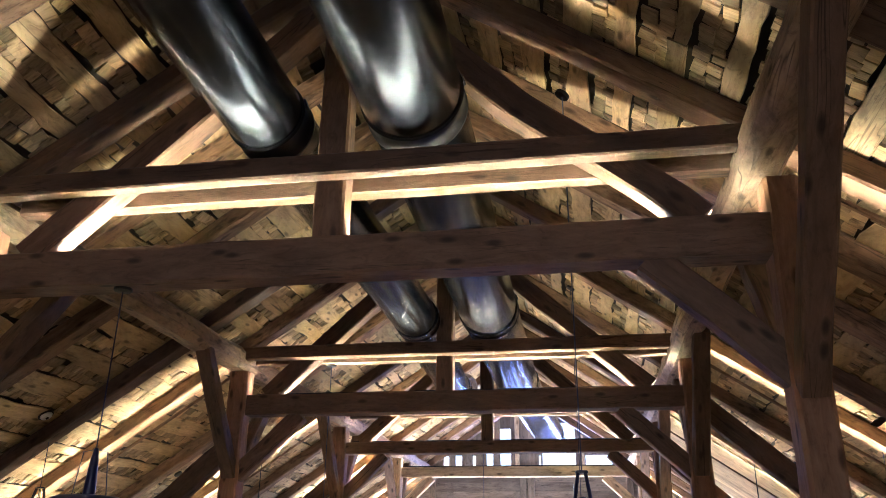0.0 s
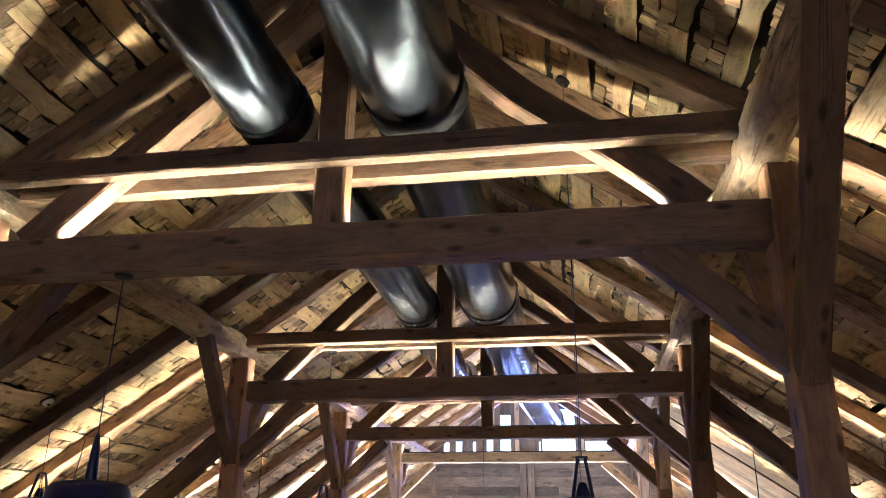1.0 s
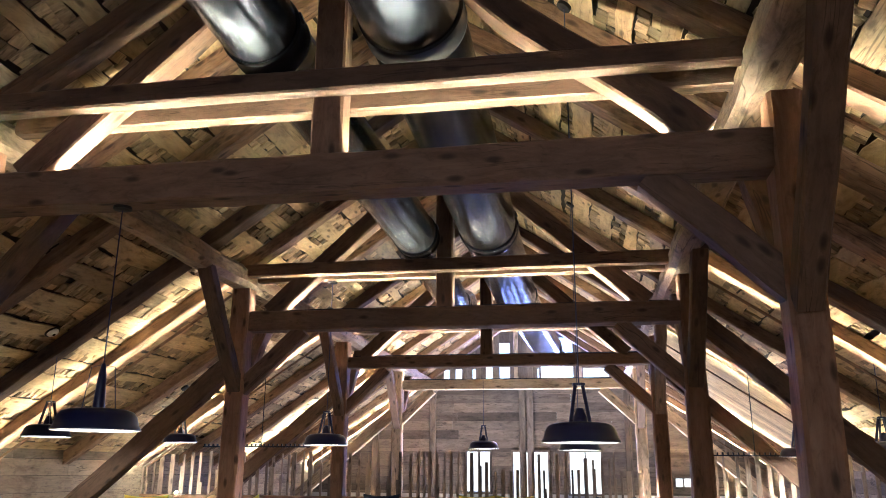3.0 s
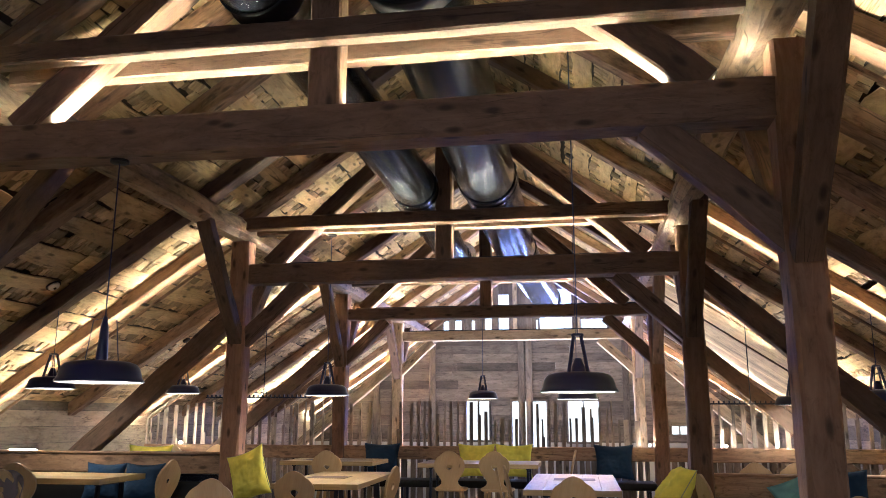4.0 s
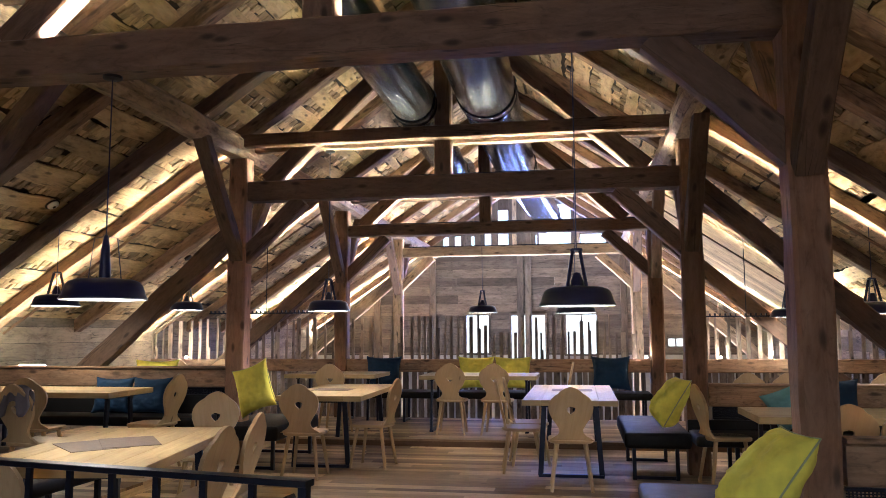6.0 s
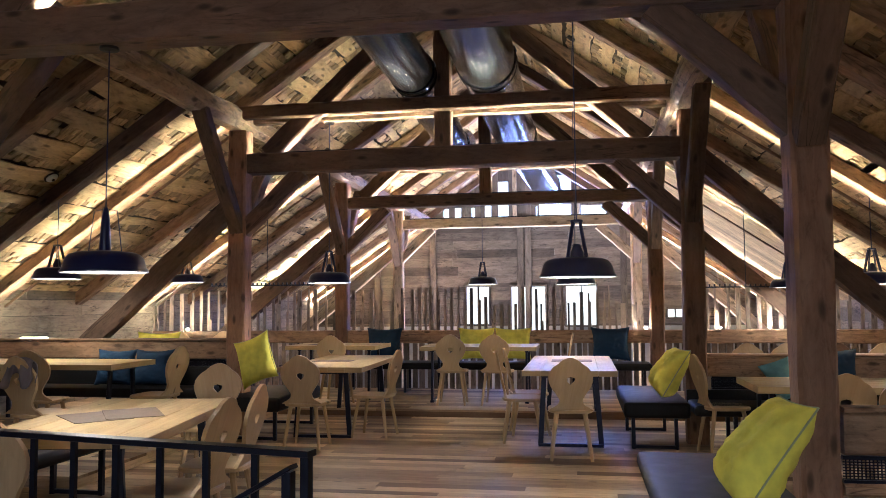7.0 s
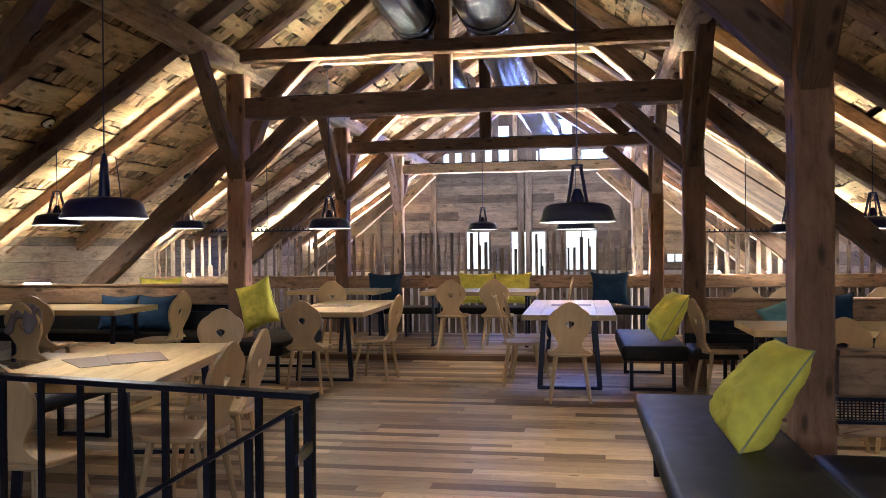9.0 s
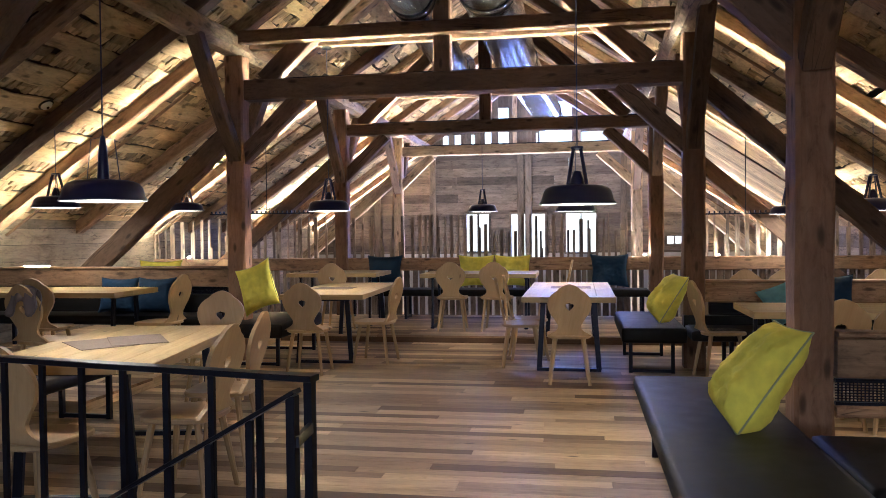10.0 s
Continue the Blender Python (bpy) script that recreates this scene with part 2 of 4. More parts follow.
def box(m, sx, sy, sz, bevel=0.0):
    return add_box(bmesh.new(), m, sx, sy, sz, bevel)


def add_tube(bm, pts, r, n=8, r1=None):
    pts = [Vector(p) for p in pts]
    rows = []
    for i, p in enumerate(pts):
        d = (pts[min(i + 1, len(pts) - 1)] - pts[max(i - 1, 0)]).normalized()
        a = d.cross(Vector((0, 0, 1)))
        if a.length < 1e-3:
            a = Vector((1, 0, 0))
        a.normalize()
        b = d.cross(a)
        k = r + ((r1 if r1 is not None else r) - r) * i / (len(pts) - 1)
        rows.append([bm.verts.new(p + (a * math.cos(2 * math.pi * j / n) + b * math.sin(2 * math.pi * j / n)) * k) for j in range(n)])
    uvl = bm.loops.layers.uv.verify()
    for i in range(len(rows) - 1):
        for j in range(n):
            f = bm.faces.new((rows[i][j], rows[i][(j + 1) % n], rows[i + 1][(j + 1) % n], rows[i + 1][j]))
            for lp, (u, v) in zip(f.loops, ((i, j), (i, j + 1), (i + 1, j + 1), (i + 1, j))):
                lp[uvl].uv = (u * 0.3, v * r * 0.8)
    bm.faces.new(rows[0][::-1])
    bm.faces.new(rows[-1])
    return bm


def tube(pts, r, n=8, r1=None):
    return add_tube(bmesh.new(), pts, r, n, r1)


def lathe(profile, n=40, m=Matrix()):
    bm = bmesh.new()
    rows = [[bm.verts.new(m @ Vector((r * math.cos(2 * math.pi * j / n), r * math.sin(2 * math.pi * j / n), z))) for j in range(n)] for r, z in profile]
    for a, b in zip(rows, rows[1:]):
        for j in range(n):
            bm.faces.new((a[j], a[(j + 1) % n], b[(j + 1) % n], b[j]))
    return bm


# ---- the plan ----
RIDGE_X, SLOPE = -1.30, radians(34.3)
POST_X = (-3.75, 1.14)
TRUSS_Y = (4.20, 8.35, 12.28, 16.30)
RAFTER_Z = 5.34            # underside of the rafters at the ridge
OVERHEAD_Y = 0.05          # one more truss of the row, over the eye
WALL_X = (-7.05, 4.45)
BACK_Y, END_Y = -4.5, 20.8
STEP_Y, STEP_H = 9.85, 0.09
PLAT_X, PLAT_Y = -3.87, 5.66   # the platform by the west wall, one step up


def roof(side, s, y, n):
    """A point of the roof: s metres down from the ridge, at y, n metres outwards from the rafters' underside. side: -1 is x < ridge."""
    return Vector((RIDGE_X + side * (s * math.cos(SLOPE) + n * math.sin(SLOPE)), y, RAFTER_Z - s * math.sin(SLOPE) + n * math.cos(SLOPE)))


# ---- trusses ----
# tie centre, tie height, collar centre, collar height
HEIGHTS = ((3.055, 0.235, 3.606, 0.14), (2.99, 0.22, 3.55, 0.145), (3.037, 0.18, 3.60, 0.14), (3.09, 0.20, 3.60, 0.14), (3.055, 0.235, 3.606, 0.14))


def truss(y, i):
    t = thing("timber_truss", "old hewn dark brown timber roof truss on two posts", "roof truss", "roof trusses", at=pose(0, y, 0))
    r = random.Random(50 + i)
    xl, xr = POST_X
    pale = i == 3
    tz, th, cz, chh = HEIGHTS[i]
    top = tz + th / 2
    mat = M_LOG if pale else M_BEAM
    if i == 0:
        tie = (xl - 0.35, xr - 0.06)
    else:
        tie = (xl + 0.12, xr - 0.1)
    part("tie_beam", beam((tie[0], 0, tz), (tie[1], 0, tz), 0.20, th, seed=i + 1, rough=0.0075), mat, t)
    if not pale:
        part("collar_beam", beam((xl - 0.05, -0.13, cz), (xr + 0.05, -0.13, cz), 0.11, chh, seed=i + 11, rough=0.005), mat, t)
        part("collar_beam", beam((xl + 0.1, 0.17, cz), (xr + 0.05, 0.17, cz), 0.11, chh, seed=i + 15, rough=0.005), mat, t)
        part("king_post", beam((-1.42, 0, top), (-1.42, 0, 4.95), 0.19, 0.16, up=(0, 1, 0), seed=i + 21, rough=0.008), mat, t)
    for sx, x0 in ((1, -3.42), (-1, 0.72)):
        if pale:
            continue
        crooked = i == 0 and sx < 0
        x1 = RIDGE_X - sx * 0.12
        part("strut", beam((x0, 0.02, top), (x1, 0.02, top + abs(x1 - x0) * 0.90), 0.17, 0.19, seed=i + 31 + sx, rough=0.012, bend=(0, -0.04 if crooked else 0), wave=0.022 if crooked else 0.0, seg=16), mat, t)
    for k, x in enumerate(POST_X):
        part("post", beam((x - (0.012 if i == 0 else 0), 0, {2: STEP_H, 3: -3}.get(i, 0)), (x, 0, 3.37), 0.21 if i else 0.186, 0.21, up=(0, 1, 0), seed=i * 3 + k + 41, rough=0.012, bevel=0.02), mat if pale else M_POST, t)
    for sx, x in ((1, xl), (-1, xr)):
        if i or sx < 0:
            part("brace", beam((x + sx * 0.03, 0, tz - 0.76), (x + sx * 0.73, 0, tz - 0.10), 0.13, 0.175, seed=i * 3 + sx + 61, rough=0.01), mat, t)
        if i:
            low = (x - sx * 2.1, 0.19 if i == 1 else 0.02, 0.86) if sx > 0 else (x + 2.85, 0.02, 0.40)
            part("strut", beam((x - sx * 0.08, 0.02, 2.55 if sx > 0 else 2.90), low, 0.15, 0.22, seed=i * 3 + sx + 71, rough=0.015), mat, t)
    return t


for i, y in enumerate(TRUSS_Y + (OVERHEAD_Y,)):
    truss(y, i)

# purlins lie along the building on the post heads; their braces run down to the posts
for k, x in enumerate(POST_X):
    p = thing("purlin", "weathered rough-hewn log purlin resting on the post heads", "purlin", "purlins")
    bm = bmesh.new()
    add_beam(bm, (x - (0.12 if k else 0.03), BACK_Y + 0.3, 3.50), (x - (0.02 if k else 0.03), END_Y - 0.1, 3.50), 0.25, 0.25, rough=0.017, bevel=0.06, seg=90, seed=17 + k * 5)
    part("log", bm, M_PURLIN, p)
    for i, y in enumerate(TRUSS_Y):
        for d in (-1, 1):
            if i == 0 and d < 0:
                lean = -0.13 if k else 0.0
                part("knee_brace", beam((x - 0.02, y - 0.12, 2.21), (x - 0.02 + lean, y - 1.60, 3.43), 0.15, 0.14, up=(1, 0, 0), seed=83 + k, rough=0.008), M_BEAM, p)
                continue
            part("knee_brace", beam((x, y + d * 0.06, 2.25), (x, y + d * 1.0, 3.42), 0.14, 0.15, up=(1, 0, 0), seed=i * 5 + k + d + 81, rough=0.012), M_BEAM, p)
tagged(part("ridge_purlin", beam((RIDGE_X, BACK_Y + 0.3, 5.10), (RIDGE_X, END_Y - 0.1, 5.10), 0.18, 0.22, seed=5), M_BEAM), "dark hewn ridge purlin under the roof peak", "purlin")

# ---- rafters ----
RAFTER_Y = [-1.9, -0.9, 0.2, 1.2, 2.2, 3.1, 4.33, 5.25, 6.2, 7.56, 8.56, 10.25, 12.05, 13.5, 14.9, 16.3, 17.7, 19.0, 20.3]
for side in (-1, 1):
    for i, y in enumerate(RAFTER_Y):
        y += 0.33 if side > 0 and y == 12.05 else 0
        r = tagged(part("rafter", beam(roof(side, -0.1, y, 0.075), roof(side, 6.95, y, 0.075), 0.185, 0.15, up=roof(side, 0, 0, 1) - roof(side, 0, 0, 0), seed=i * 2 + side + 100, rough=0.012, bevel=0.015), M_RAFTER if i % 3 else M_BEAM),
                   "weathered brown timber rafter under the roof boards", "rafter", "rafters")

# ---- floor, walls, roof shells ----


def slab(name, x0, x1, y0, y1, z0, z1, mat, label, category="", holes=()):
    return tagged(part(name, box(pose((x0 + x1) / 2, (y0 + y1) / 2, (z0 + z1) / 2), x1 - x0, y1 - y0, z1 - z0), mat), label, category or name.split("_")[0], kind="structure")


floor = slab("floor", WALL_X[0], WALL_X[1], BACK_Y, 12.42, -0.25, -0.024, M_ROOFSHEET, "attic floor of oiled oak planks in mixed browns", "floor")
BACK_OPENINGS = (-4.6, -2.9, 0.3)   # added openings behind the eye for unseen fill lamps, 1.1 m wide
south = thing("wall_south", "unseen grey-brown boarded wall with added light openings at the back", "wall", kind="structure")
edges = [WALL_X[0] - 0.2] + [e for x in BACK_OPENINGS for e in (x, x + 1.1)] + [WALL_X[1] + 0.2]
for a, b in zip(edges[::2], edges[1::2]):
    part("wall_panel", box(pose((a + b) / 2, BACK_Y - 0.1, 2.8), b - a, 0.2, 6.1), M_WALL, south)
for x in BACK_OPENINGS:
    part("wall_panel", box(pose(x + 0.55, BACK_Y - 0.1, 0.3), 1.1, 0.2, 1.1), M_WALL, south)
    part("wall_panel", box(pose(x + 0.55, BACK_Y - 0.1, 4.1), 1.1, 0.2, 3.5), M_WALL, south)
    # unseen warm fill lamp, added to brighten timber faces turned to the eye
    d = bpy.data.lights.new("back_fill_light", "AREA")
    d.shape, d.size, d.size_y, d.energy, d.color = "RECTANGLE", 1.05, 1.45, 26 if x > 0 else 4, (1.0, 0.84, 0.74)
    new("back_fill_light", d).matrix_world = look((x + 0.55, BACK_Y - 0.02, 1.6), (x + 0.55, 5, 1.7))
wall_w = slab("wall_west", WALL_X[0] - 0.2, WALL_X[0], BACK_Y, END_Y + 0.2, -3.2, 1.70, M_ROOFSHEET, "low side wall of weathered grey boards", "wall")
wall_e = slab("wall_east", WALL_X[1], WALL_X[1] + 0.2, BACK_Y, END_Y + 0.2, -3.2, 1.70, M_ROOFSHEET, "low side wall of weathered boards", "wall")
slab("floor_lower", WALL_X[0], WALL_X[1], 12.42, END_Y + 0.2, -3.2, -3.0, M_PLASTER, "pale floor of the hall below the gallery", "floor")
slab("wall_lower", WALL_X[0], WALL_X[1], 12.2, 12.42, -3.2, -0.25, M_PLASTER, "pale wall below the gallery edge", "wall")
roofs = {}
for side in (-1, 1):
    bm = bmesh.new()
    m = frame_of(roof(side, -0.15, BACK_Y, 0.33), roof(side, 7.25, BACK_Y, 0.33), roof(side, 0, 0, 1) - roof(side, 0, 0, 0))
    cen = (roof(side, -0.15, BACK_Y, 0.35) + roof(side, 7.25, END_Y + 0.2, 0.35)) / 2
    m.translation = cen
    add_box(bm, m, 7.4, END_Y + 0.2 - BACK_Y, 0.10)
    roofs[side] = tagged(part("roof_west" if side < 0 else "roof_east", bm, M_ROOFSHEET), "roof of old wooden boards and split shakes", "roof", kind="structure")

# ---- end wall with three windows, a hatch and the open gable ----
WINDOWS = [(-2.94, -2.35, 0.88, 1.86), (-1.75, -0.88, 0.47, 1.85), (-0.33, 0.43, 0.85, 1.86), (2.2, 2.58, 1.04, 1.24)]
end_wall = thing("wall_north", "end wall of wide weathered grey-brown boards with bright windows", "wall", kind="structure")
rr = random.Random(4)
levels = sorted({round(-3.0 + 0.225 * k, 3) for k in range(31)} | {w[k] for w in WINDOWS for k in (2, 3)})
levels = [z for z in levels if z < 3.50] + [3.58]
for z, z1 in zip(levels, levels[1:]):
    x = WALL_X[0]
    stops = sorted((w[0], w[1]) for w in WINDOWS if w[2] < z1 - 1e-4 and w[3] > z + 1e-4) + [(WALL_X[1], WALL_X[1])]
    dy = rr.choice((-0.012, 0.0, 0.012))
    for h0, h1 in stops:
        while x < h0 - 1e-4:
            x1 = min(h0, x + rr.uniform(2.4, 4.6))
            if h0 - x1 < 0.5:
                x1 = h0
            part("wall_plank", box(pose((x + x1) / 2, END_Y + 0.05 + dy + rr.uniform(-0.003, 0.003), (z + z1) / 2), x1 - x - 0.003, 0.06, z1 - z + (0.01 if z1 < 3.5 else 0)), M_WALL if z > 0.6 else M_PLASTER, end_wall)
            x = x1
        x = h1
for k, (x0, x1, z0, z1) in enumerate(WINDOWS):
    w = thing("window_" + str(k + 1), "small daylit window with a dark timber frame", "window", kind="structure")
    d = 0.05
    for (ax, bx, az, bz) in ((x0 - d, x1 + d, z0 - d, z0), (x0 - d, x1 + d, z1, z1 + d), (x0 - d, x0, z0, z1), (x1, x1 + d, z0, z1)):
        part("window_frame", box(pose((ax + bx) / 2, END_Y - 0.005, (az + bz) / 2), bx - ax, 0.08, bz - az), M_WALL, w)
    if x1 - x0 > 0.3:
        part("mullion", box(pose((x0 + x1) / 2, END_Y + 0.05, (z0 + z1) / 2), 0.035, 0.05, z1 - z0), M_WALL, w)
# uprights of the end wall
for x in (-6.51, -5.35, -3.83, -1.5, -1.3, 1.13, 3.49):
    tagged(part("wall_stud", beam((x, END_Y - 0.06, -3), (x, END_Y - 0.06, 3.56), 0.17, 0.09, up=(0, 1, 0), seed=int(x * 10)), M_WALL), "upright grey timber against the boarded end wall", "timber stud", "end wall studs")
# open gable: uprights and braces before the daylight
GAPS = [(-3.56, -3.42, 3.96), (-3.25, -3.08, 3.98), (-2.8, -2.72, 3.97), (-2.44, -2.27, 4.03), (-2.08, -1.81, 4.65), (-1.09, -1.05, 3.96), (-1.0, -0.17, 4.77), (0.08, 0.73, 3.96)]
gable = thing("gable_boarding", "weathered upright gable boards with daylight between them", "boarding", kind="structure")
x = -4.7
while x < 2.1:
    inside = [g for g in GAPS if g[0] <= x < g[1]]
    if inside:
        g0, g1, gz = inside[0]
        top = RAFTER_Z + 0.6 - max(abs(g0 - RIDGE_X), abs(g1 - RIDGE_X)) * math.tan(SLOPE)
        if top > gz + 0.05:
            part("board", beam(((g0 + g1) / 2, END_Y + 0.08, gz), ((g0 + g1) / 2, END_Y + 0.08, top), 0.03, g1 - g0, up=(1, 0, 0), seed=int(g0 * 50), rough=0.002, bevel=0.003), M_WALL, gable)
        x = g1
        continue
    nxt = min([g[0] for g in GAPS if g[0] > x] + [2.1])
    x1 = min(x + rr.uniform(0.14, 0.24), nxt)
    top = RAFTER_Z + 0.6 - max(abs(x - RIDGE_X), abs(x1 - RIDGE_X)) * math.tan(SLOPE)
    if top > 3.65:
        part("board", beam(((x + x1) / 2, END_Y + 0.08, 3.58), ((x + x1) / 2, END_Y + 0.08, top), 0.03, x1 - x + 0.004, up=(1, 0, 0), seed=int(x * 50), rough=0.002, bevel=0.003), M_WALL, gable)
    x = x1
for x in (-3.72, -1.64, 0.0):
    top = RAFTER_Z - abs(x - RIDGE_X) * math.tan(SLOPE)
    tagged(part("gable_stud", beam((x, END_Y, 3.58), (x, END_Y, top), 0.11, 0.12, up=(0, 1, 0), seed=int(x * 10) + 7), M_LOG), "pale upright timber in the open gable", "timber stud", "gable studs")
# the sky's light through the gable gaps and windows
for x, z, w, h, e in ((-0.58, 4.13, 0.76, 0.93, 45.9), (0.46, 3.78, 0.58, 0.35, 14.9), (-1.92, 4.31, 0.28, 1.05, 14.9), (-1.31, 1.17, 0.81, 1.28, 9.5), (-2.64, 1.38, 0.56, 0.93, 6.1), (0.06, 1.38, 0.7, 0.93, 6.8)):
    d = bpy.data.lights.new("sky_light", "AREA")
    d.shape, d.size, d.size_y, d.energy, d.color = "RECTANGLE", w, h, e * 1.6, (0.36, 0.42, 1.0)
    new("sky_light", d).matrix_world = look((x, END_Y + 0.14, z), (x, 0, z - 3.0))

# one unseen area light, added to brighten the far end from the hall below
hall = bpy.data.lights.new("hall_fill_light", "AREA")
hall.shape, hall.size, hall.size_y, hall.energy, hall.color = "RECTANGLE", 7.0, 1.6, 150, (1.0, 0.87, 0.78)
hall.spread = radians(100)
new("hall_fill_light", hall).matrix_world = look((-1.0, 16.4, -2.4), (-0.9, 17.0, 3.0))

# ---- ducts ----


def duct(r, knots):
    """A duct through the knots (x, y, z), with a joint at each inner one."""
    d = thing("ventilation_duct", "shiny galvanised round ventilation duct lying on the collar beams", "duct", "ventilation ducts")
    pts = [Vector(k) for k in knots]
    for k, (a, b) in enumerate(zip(pts, pts[1:])):
        m = Matrix.Translation(a) @ (b - a).to_track_quat("Z", "X").to_matrix().to_4x4()
        L = (b - a).length
        prof = [(r * 0.97, 0.0), (r, 0.02)] + [(r, 0.02 + (L - 0.08) * j / 8) for j in range(1, 9)] + [(r * 0.985, L)]
        part("duct_section", lathe(prof, 56, m), M_DUCT, d, smooth=True)
        if k:
            mb = Matrix.Translation(a) @ m.to_3x3().to_4x4() @ pose(0, 0, -0.03)
            band = part("joint_band", lathe([(r, 0), (r + 0.012, 0.004), (r + 0.012, 0.02), (r + 0.005, 0.03), (r + 0.005, 0.16), (r + 0.012, 0.17), (r + 0.012, 0.19), (r, 0.194)], 56, mb), M_DUCTDARK if k == 1 else M_DUCT, d, "dark clamped joint band" if k == 1 else "shiny clamped joint band", smooth=True)
            part("clamp", box(Matrix.Translation(a + Vector((r * 0.97, 0.03, r * 0.34))) @ pose(0, 0, 0, 0, -20, 0), 0.03, 0.05, 0.06, 0.006), M_STEEL, band)
    return d


duct(0.31, ((-0.92, -2.9, 4.10), (-0.91, 4.05, 4.04), (-0.915, 8.05, 3.94), (-0.92, 12.0, 3.98), (-0.70, 17.6, 4.05), (-0.60, END_Y - 0.1, 4.2)))
duct(0.235, ((-1.80, -2.9, 3.97), (-1.79, 3.95, 3.915), (-1.70, 8.05, 3.86), (-1.90, 12.1, 3.91), (-1.88, 12.9, 4.1)))

# ---- roof boards (battens) and split shakes ----
rb = random.Random(11)


def live_edge(side, s, y0, y1, wid, up, seed):
    """A roof board along y with wavy natural edges."""
    bm = bmesh.new()
    uvl = bm.loops.layers.uv.verify()
    n = max(4, int((y1 - y0) / 0.10))
    rows = []
    for i in range(n + 1):
        y = y0 + (y1 - y0) * i / n
        e0 = 0.05 * noise.noise(Vector((y * 1.6, seed * 1.3, 0))) + 0.02 * noise.noise(Vector((y * 6, seed, 3)))
        e1 = 0.05 * noise.noise(Vector((y * 1.6, seed * 1.3, 9))) + 0.02 * noise.noise(Vector((y * 6, seed, 7)))
        a, b = s - wid / 2 + e0, s + wid / 2 + e1
        warp = 0.004 * noise.noise(Vector((y, seed, 5)))
        rows.append([(bm.verts.new(roof(side, q, y, h + warp)), (y + seed, q - s + h)) for q, h in ((a, 0.155), (b, 0.155), (b + 0.004, 0.164), (b, 0.172), (a, 0.172), (a - 0.004, 0.164))])
    for r0, r1 in zip(rows, rows[1:]):
        for j in range(6):
            k = (j + 1) % 6
            f = bm.faces.new((r0[j][0], r0[k][0], r1[k][0], r1[j][0]))
            for lp, v in zip(f.loops, (r0[j], r0[k], r1[k], r1[j])):
                lp[uvl].uv = v[1]
    for r in (rows[0], rows[-1]):
        bm.faces.new([v[0] for v in r])
    return bm


for side in (-1, 1):
    par = roofs[side]
    up = roof(side, 0, 0, 1) - roof(side, 0, 0, 0)
    far = bmesh.new()
    singles = 300
    s0 = 0.02
    row = 0
    while s0 < 6.95:
        wid = rb.uniform(0.14, 0.24)
        gap = rb.uniform(0.16, 0.23)
        y = BACK_Y + rb.uniform(0, 0.3)
        while y < END_Y:
            L = rb.uniform(1.6, 3.6)
            y1 = min(END_Y, y + L)
            full = side > 0 and y > 11.4
            w = (wid + gap - 0.006) if full else wid * rb.uniform(0.8, 1.15)
            part("roof_board", live_edge(side, s0 + wid / 2 + (gap / 2 if full else rb.uniform(-.02, .02)), y, y1 - 0.012, w, up, rb.uniform(0, 900)), M_BOARD, par)
            y = y1
        # split shakes show in the gap below each board, stacked unevenly
        for course in range(2):
            y = 1.6 + rb.uniform(0, 0.1)
            while y < END_Y - 0.1:
                wd = rb.choice((rb.uniform(0.06, 0.11), rb.uniform(0.09, 0.17)))
                s1 = s0 + wid + gap * (0.27 + 0.47 * course) + rb.uniform(-0.02, 0.02)
                if rb.random() < 0.985:
                    m = frame_of(roof(side, 0, 0, 0), roof(side, 1, 0, 0), up)
                    m.translation = roof(side, s1, y + wd / 2, 0.168 + course * 0.008 + rb.uniform(0, 0.018))
                    m = m @ pose(0, 0, 0, rb.uniform(-7, 7), rb.uniform(-3, 6), rb.uniform(-9, 9))
                    ln = gap * rb.uniform(0.44, 0.56)
                    gapw = rb.uniform(0.007, 0.018)
                    if 2.8 < y < 7.5 and singles > 0 and (row + course) % 3 == 0:
                        singles -= 1
                        part("shake", box(m, ln, wd - gapw, 0.018), M_SHAKE1, par)
                    else:
                        add_box(far, m, ln, wd - gapw, 0.018)
                y += wd
        s0 += wid + gap
        row += 1
    part("shake_field", far, M_SHAKE, par)["kind"] = "stuff"

# wide pale boards laid down the slope beyond the third truss
y = 12.5
while y < 16.1:
    wd = rb.uniform(0.17, 0.26)
    up = roof(1, 0, 0, 1) - roof(1, 0, 0, 0)
    part("roof_board", beam(roof(1, 2.6, y + wd / 2, -0.018), roof(1, 6.9, y + wd / 2, -0.018), wd - 0.006, 0.024, up=up, seed=int(y * 10), rough=0.002, bevel=0.003), M_BOARD, roofs[1])
    y += wd

# ---- side wall boards ----
for x, par in ((WALL_X[0] + 0.015, wall_w), (WALL_X[1] - 0.015, wall_e)):
    for k in range(8):
        y = 2.0
        while y < END_Y - 0.1:
            L = rb.uniform(2, 4)
            y1 = min(y + L, END_Y - 0.02)
            part("wall_plank", box(pose(x + rb.uniform(-.004, .004), (y + y1) / 2, 0.11 + k * 0.215, 0, 0, 90), y1 - y - 0.008, 0.03, 0.21), M_SIDE, par)
            y = y1

# ---- LED strips ----


def led(p0, p1, group="led strips", mat=M_LED):
    return tagged(part("led_strip", box(Matrix.Translation((Vector(p0) + Vector(p1)) / 2) @ frame_of((0, 0, 0), Vector(p1) - Vector(p0)).to_3x3().to_4x4(), (Vector(p1) - Vector(p0)).length, 0.016, 0.008), mat), "glowing warm white light strip on top of a timber", "light strip", group)


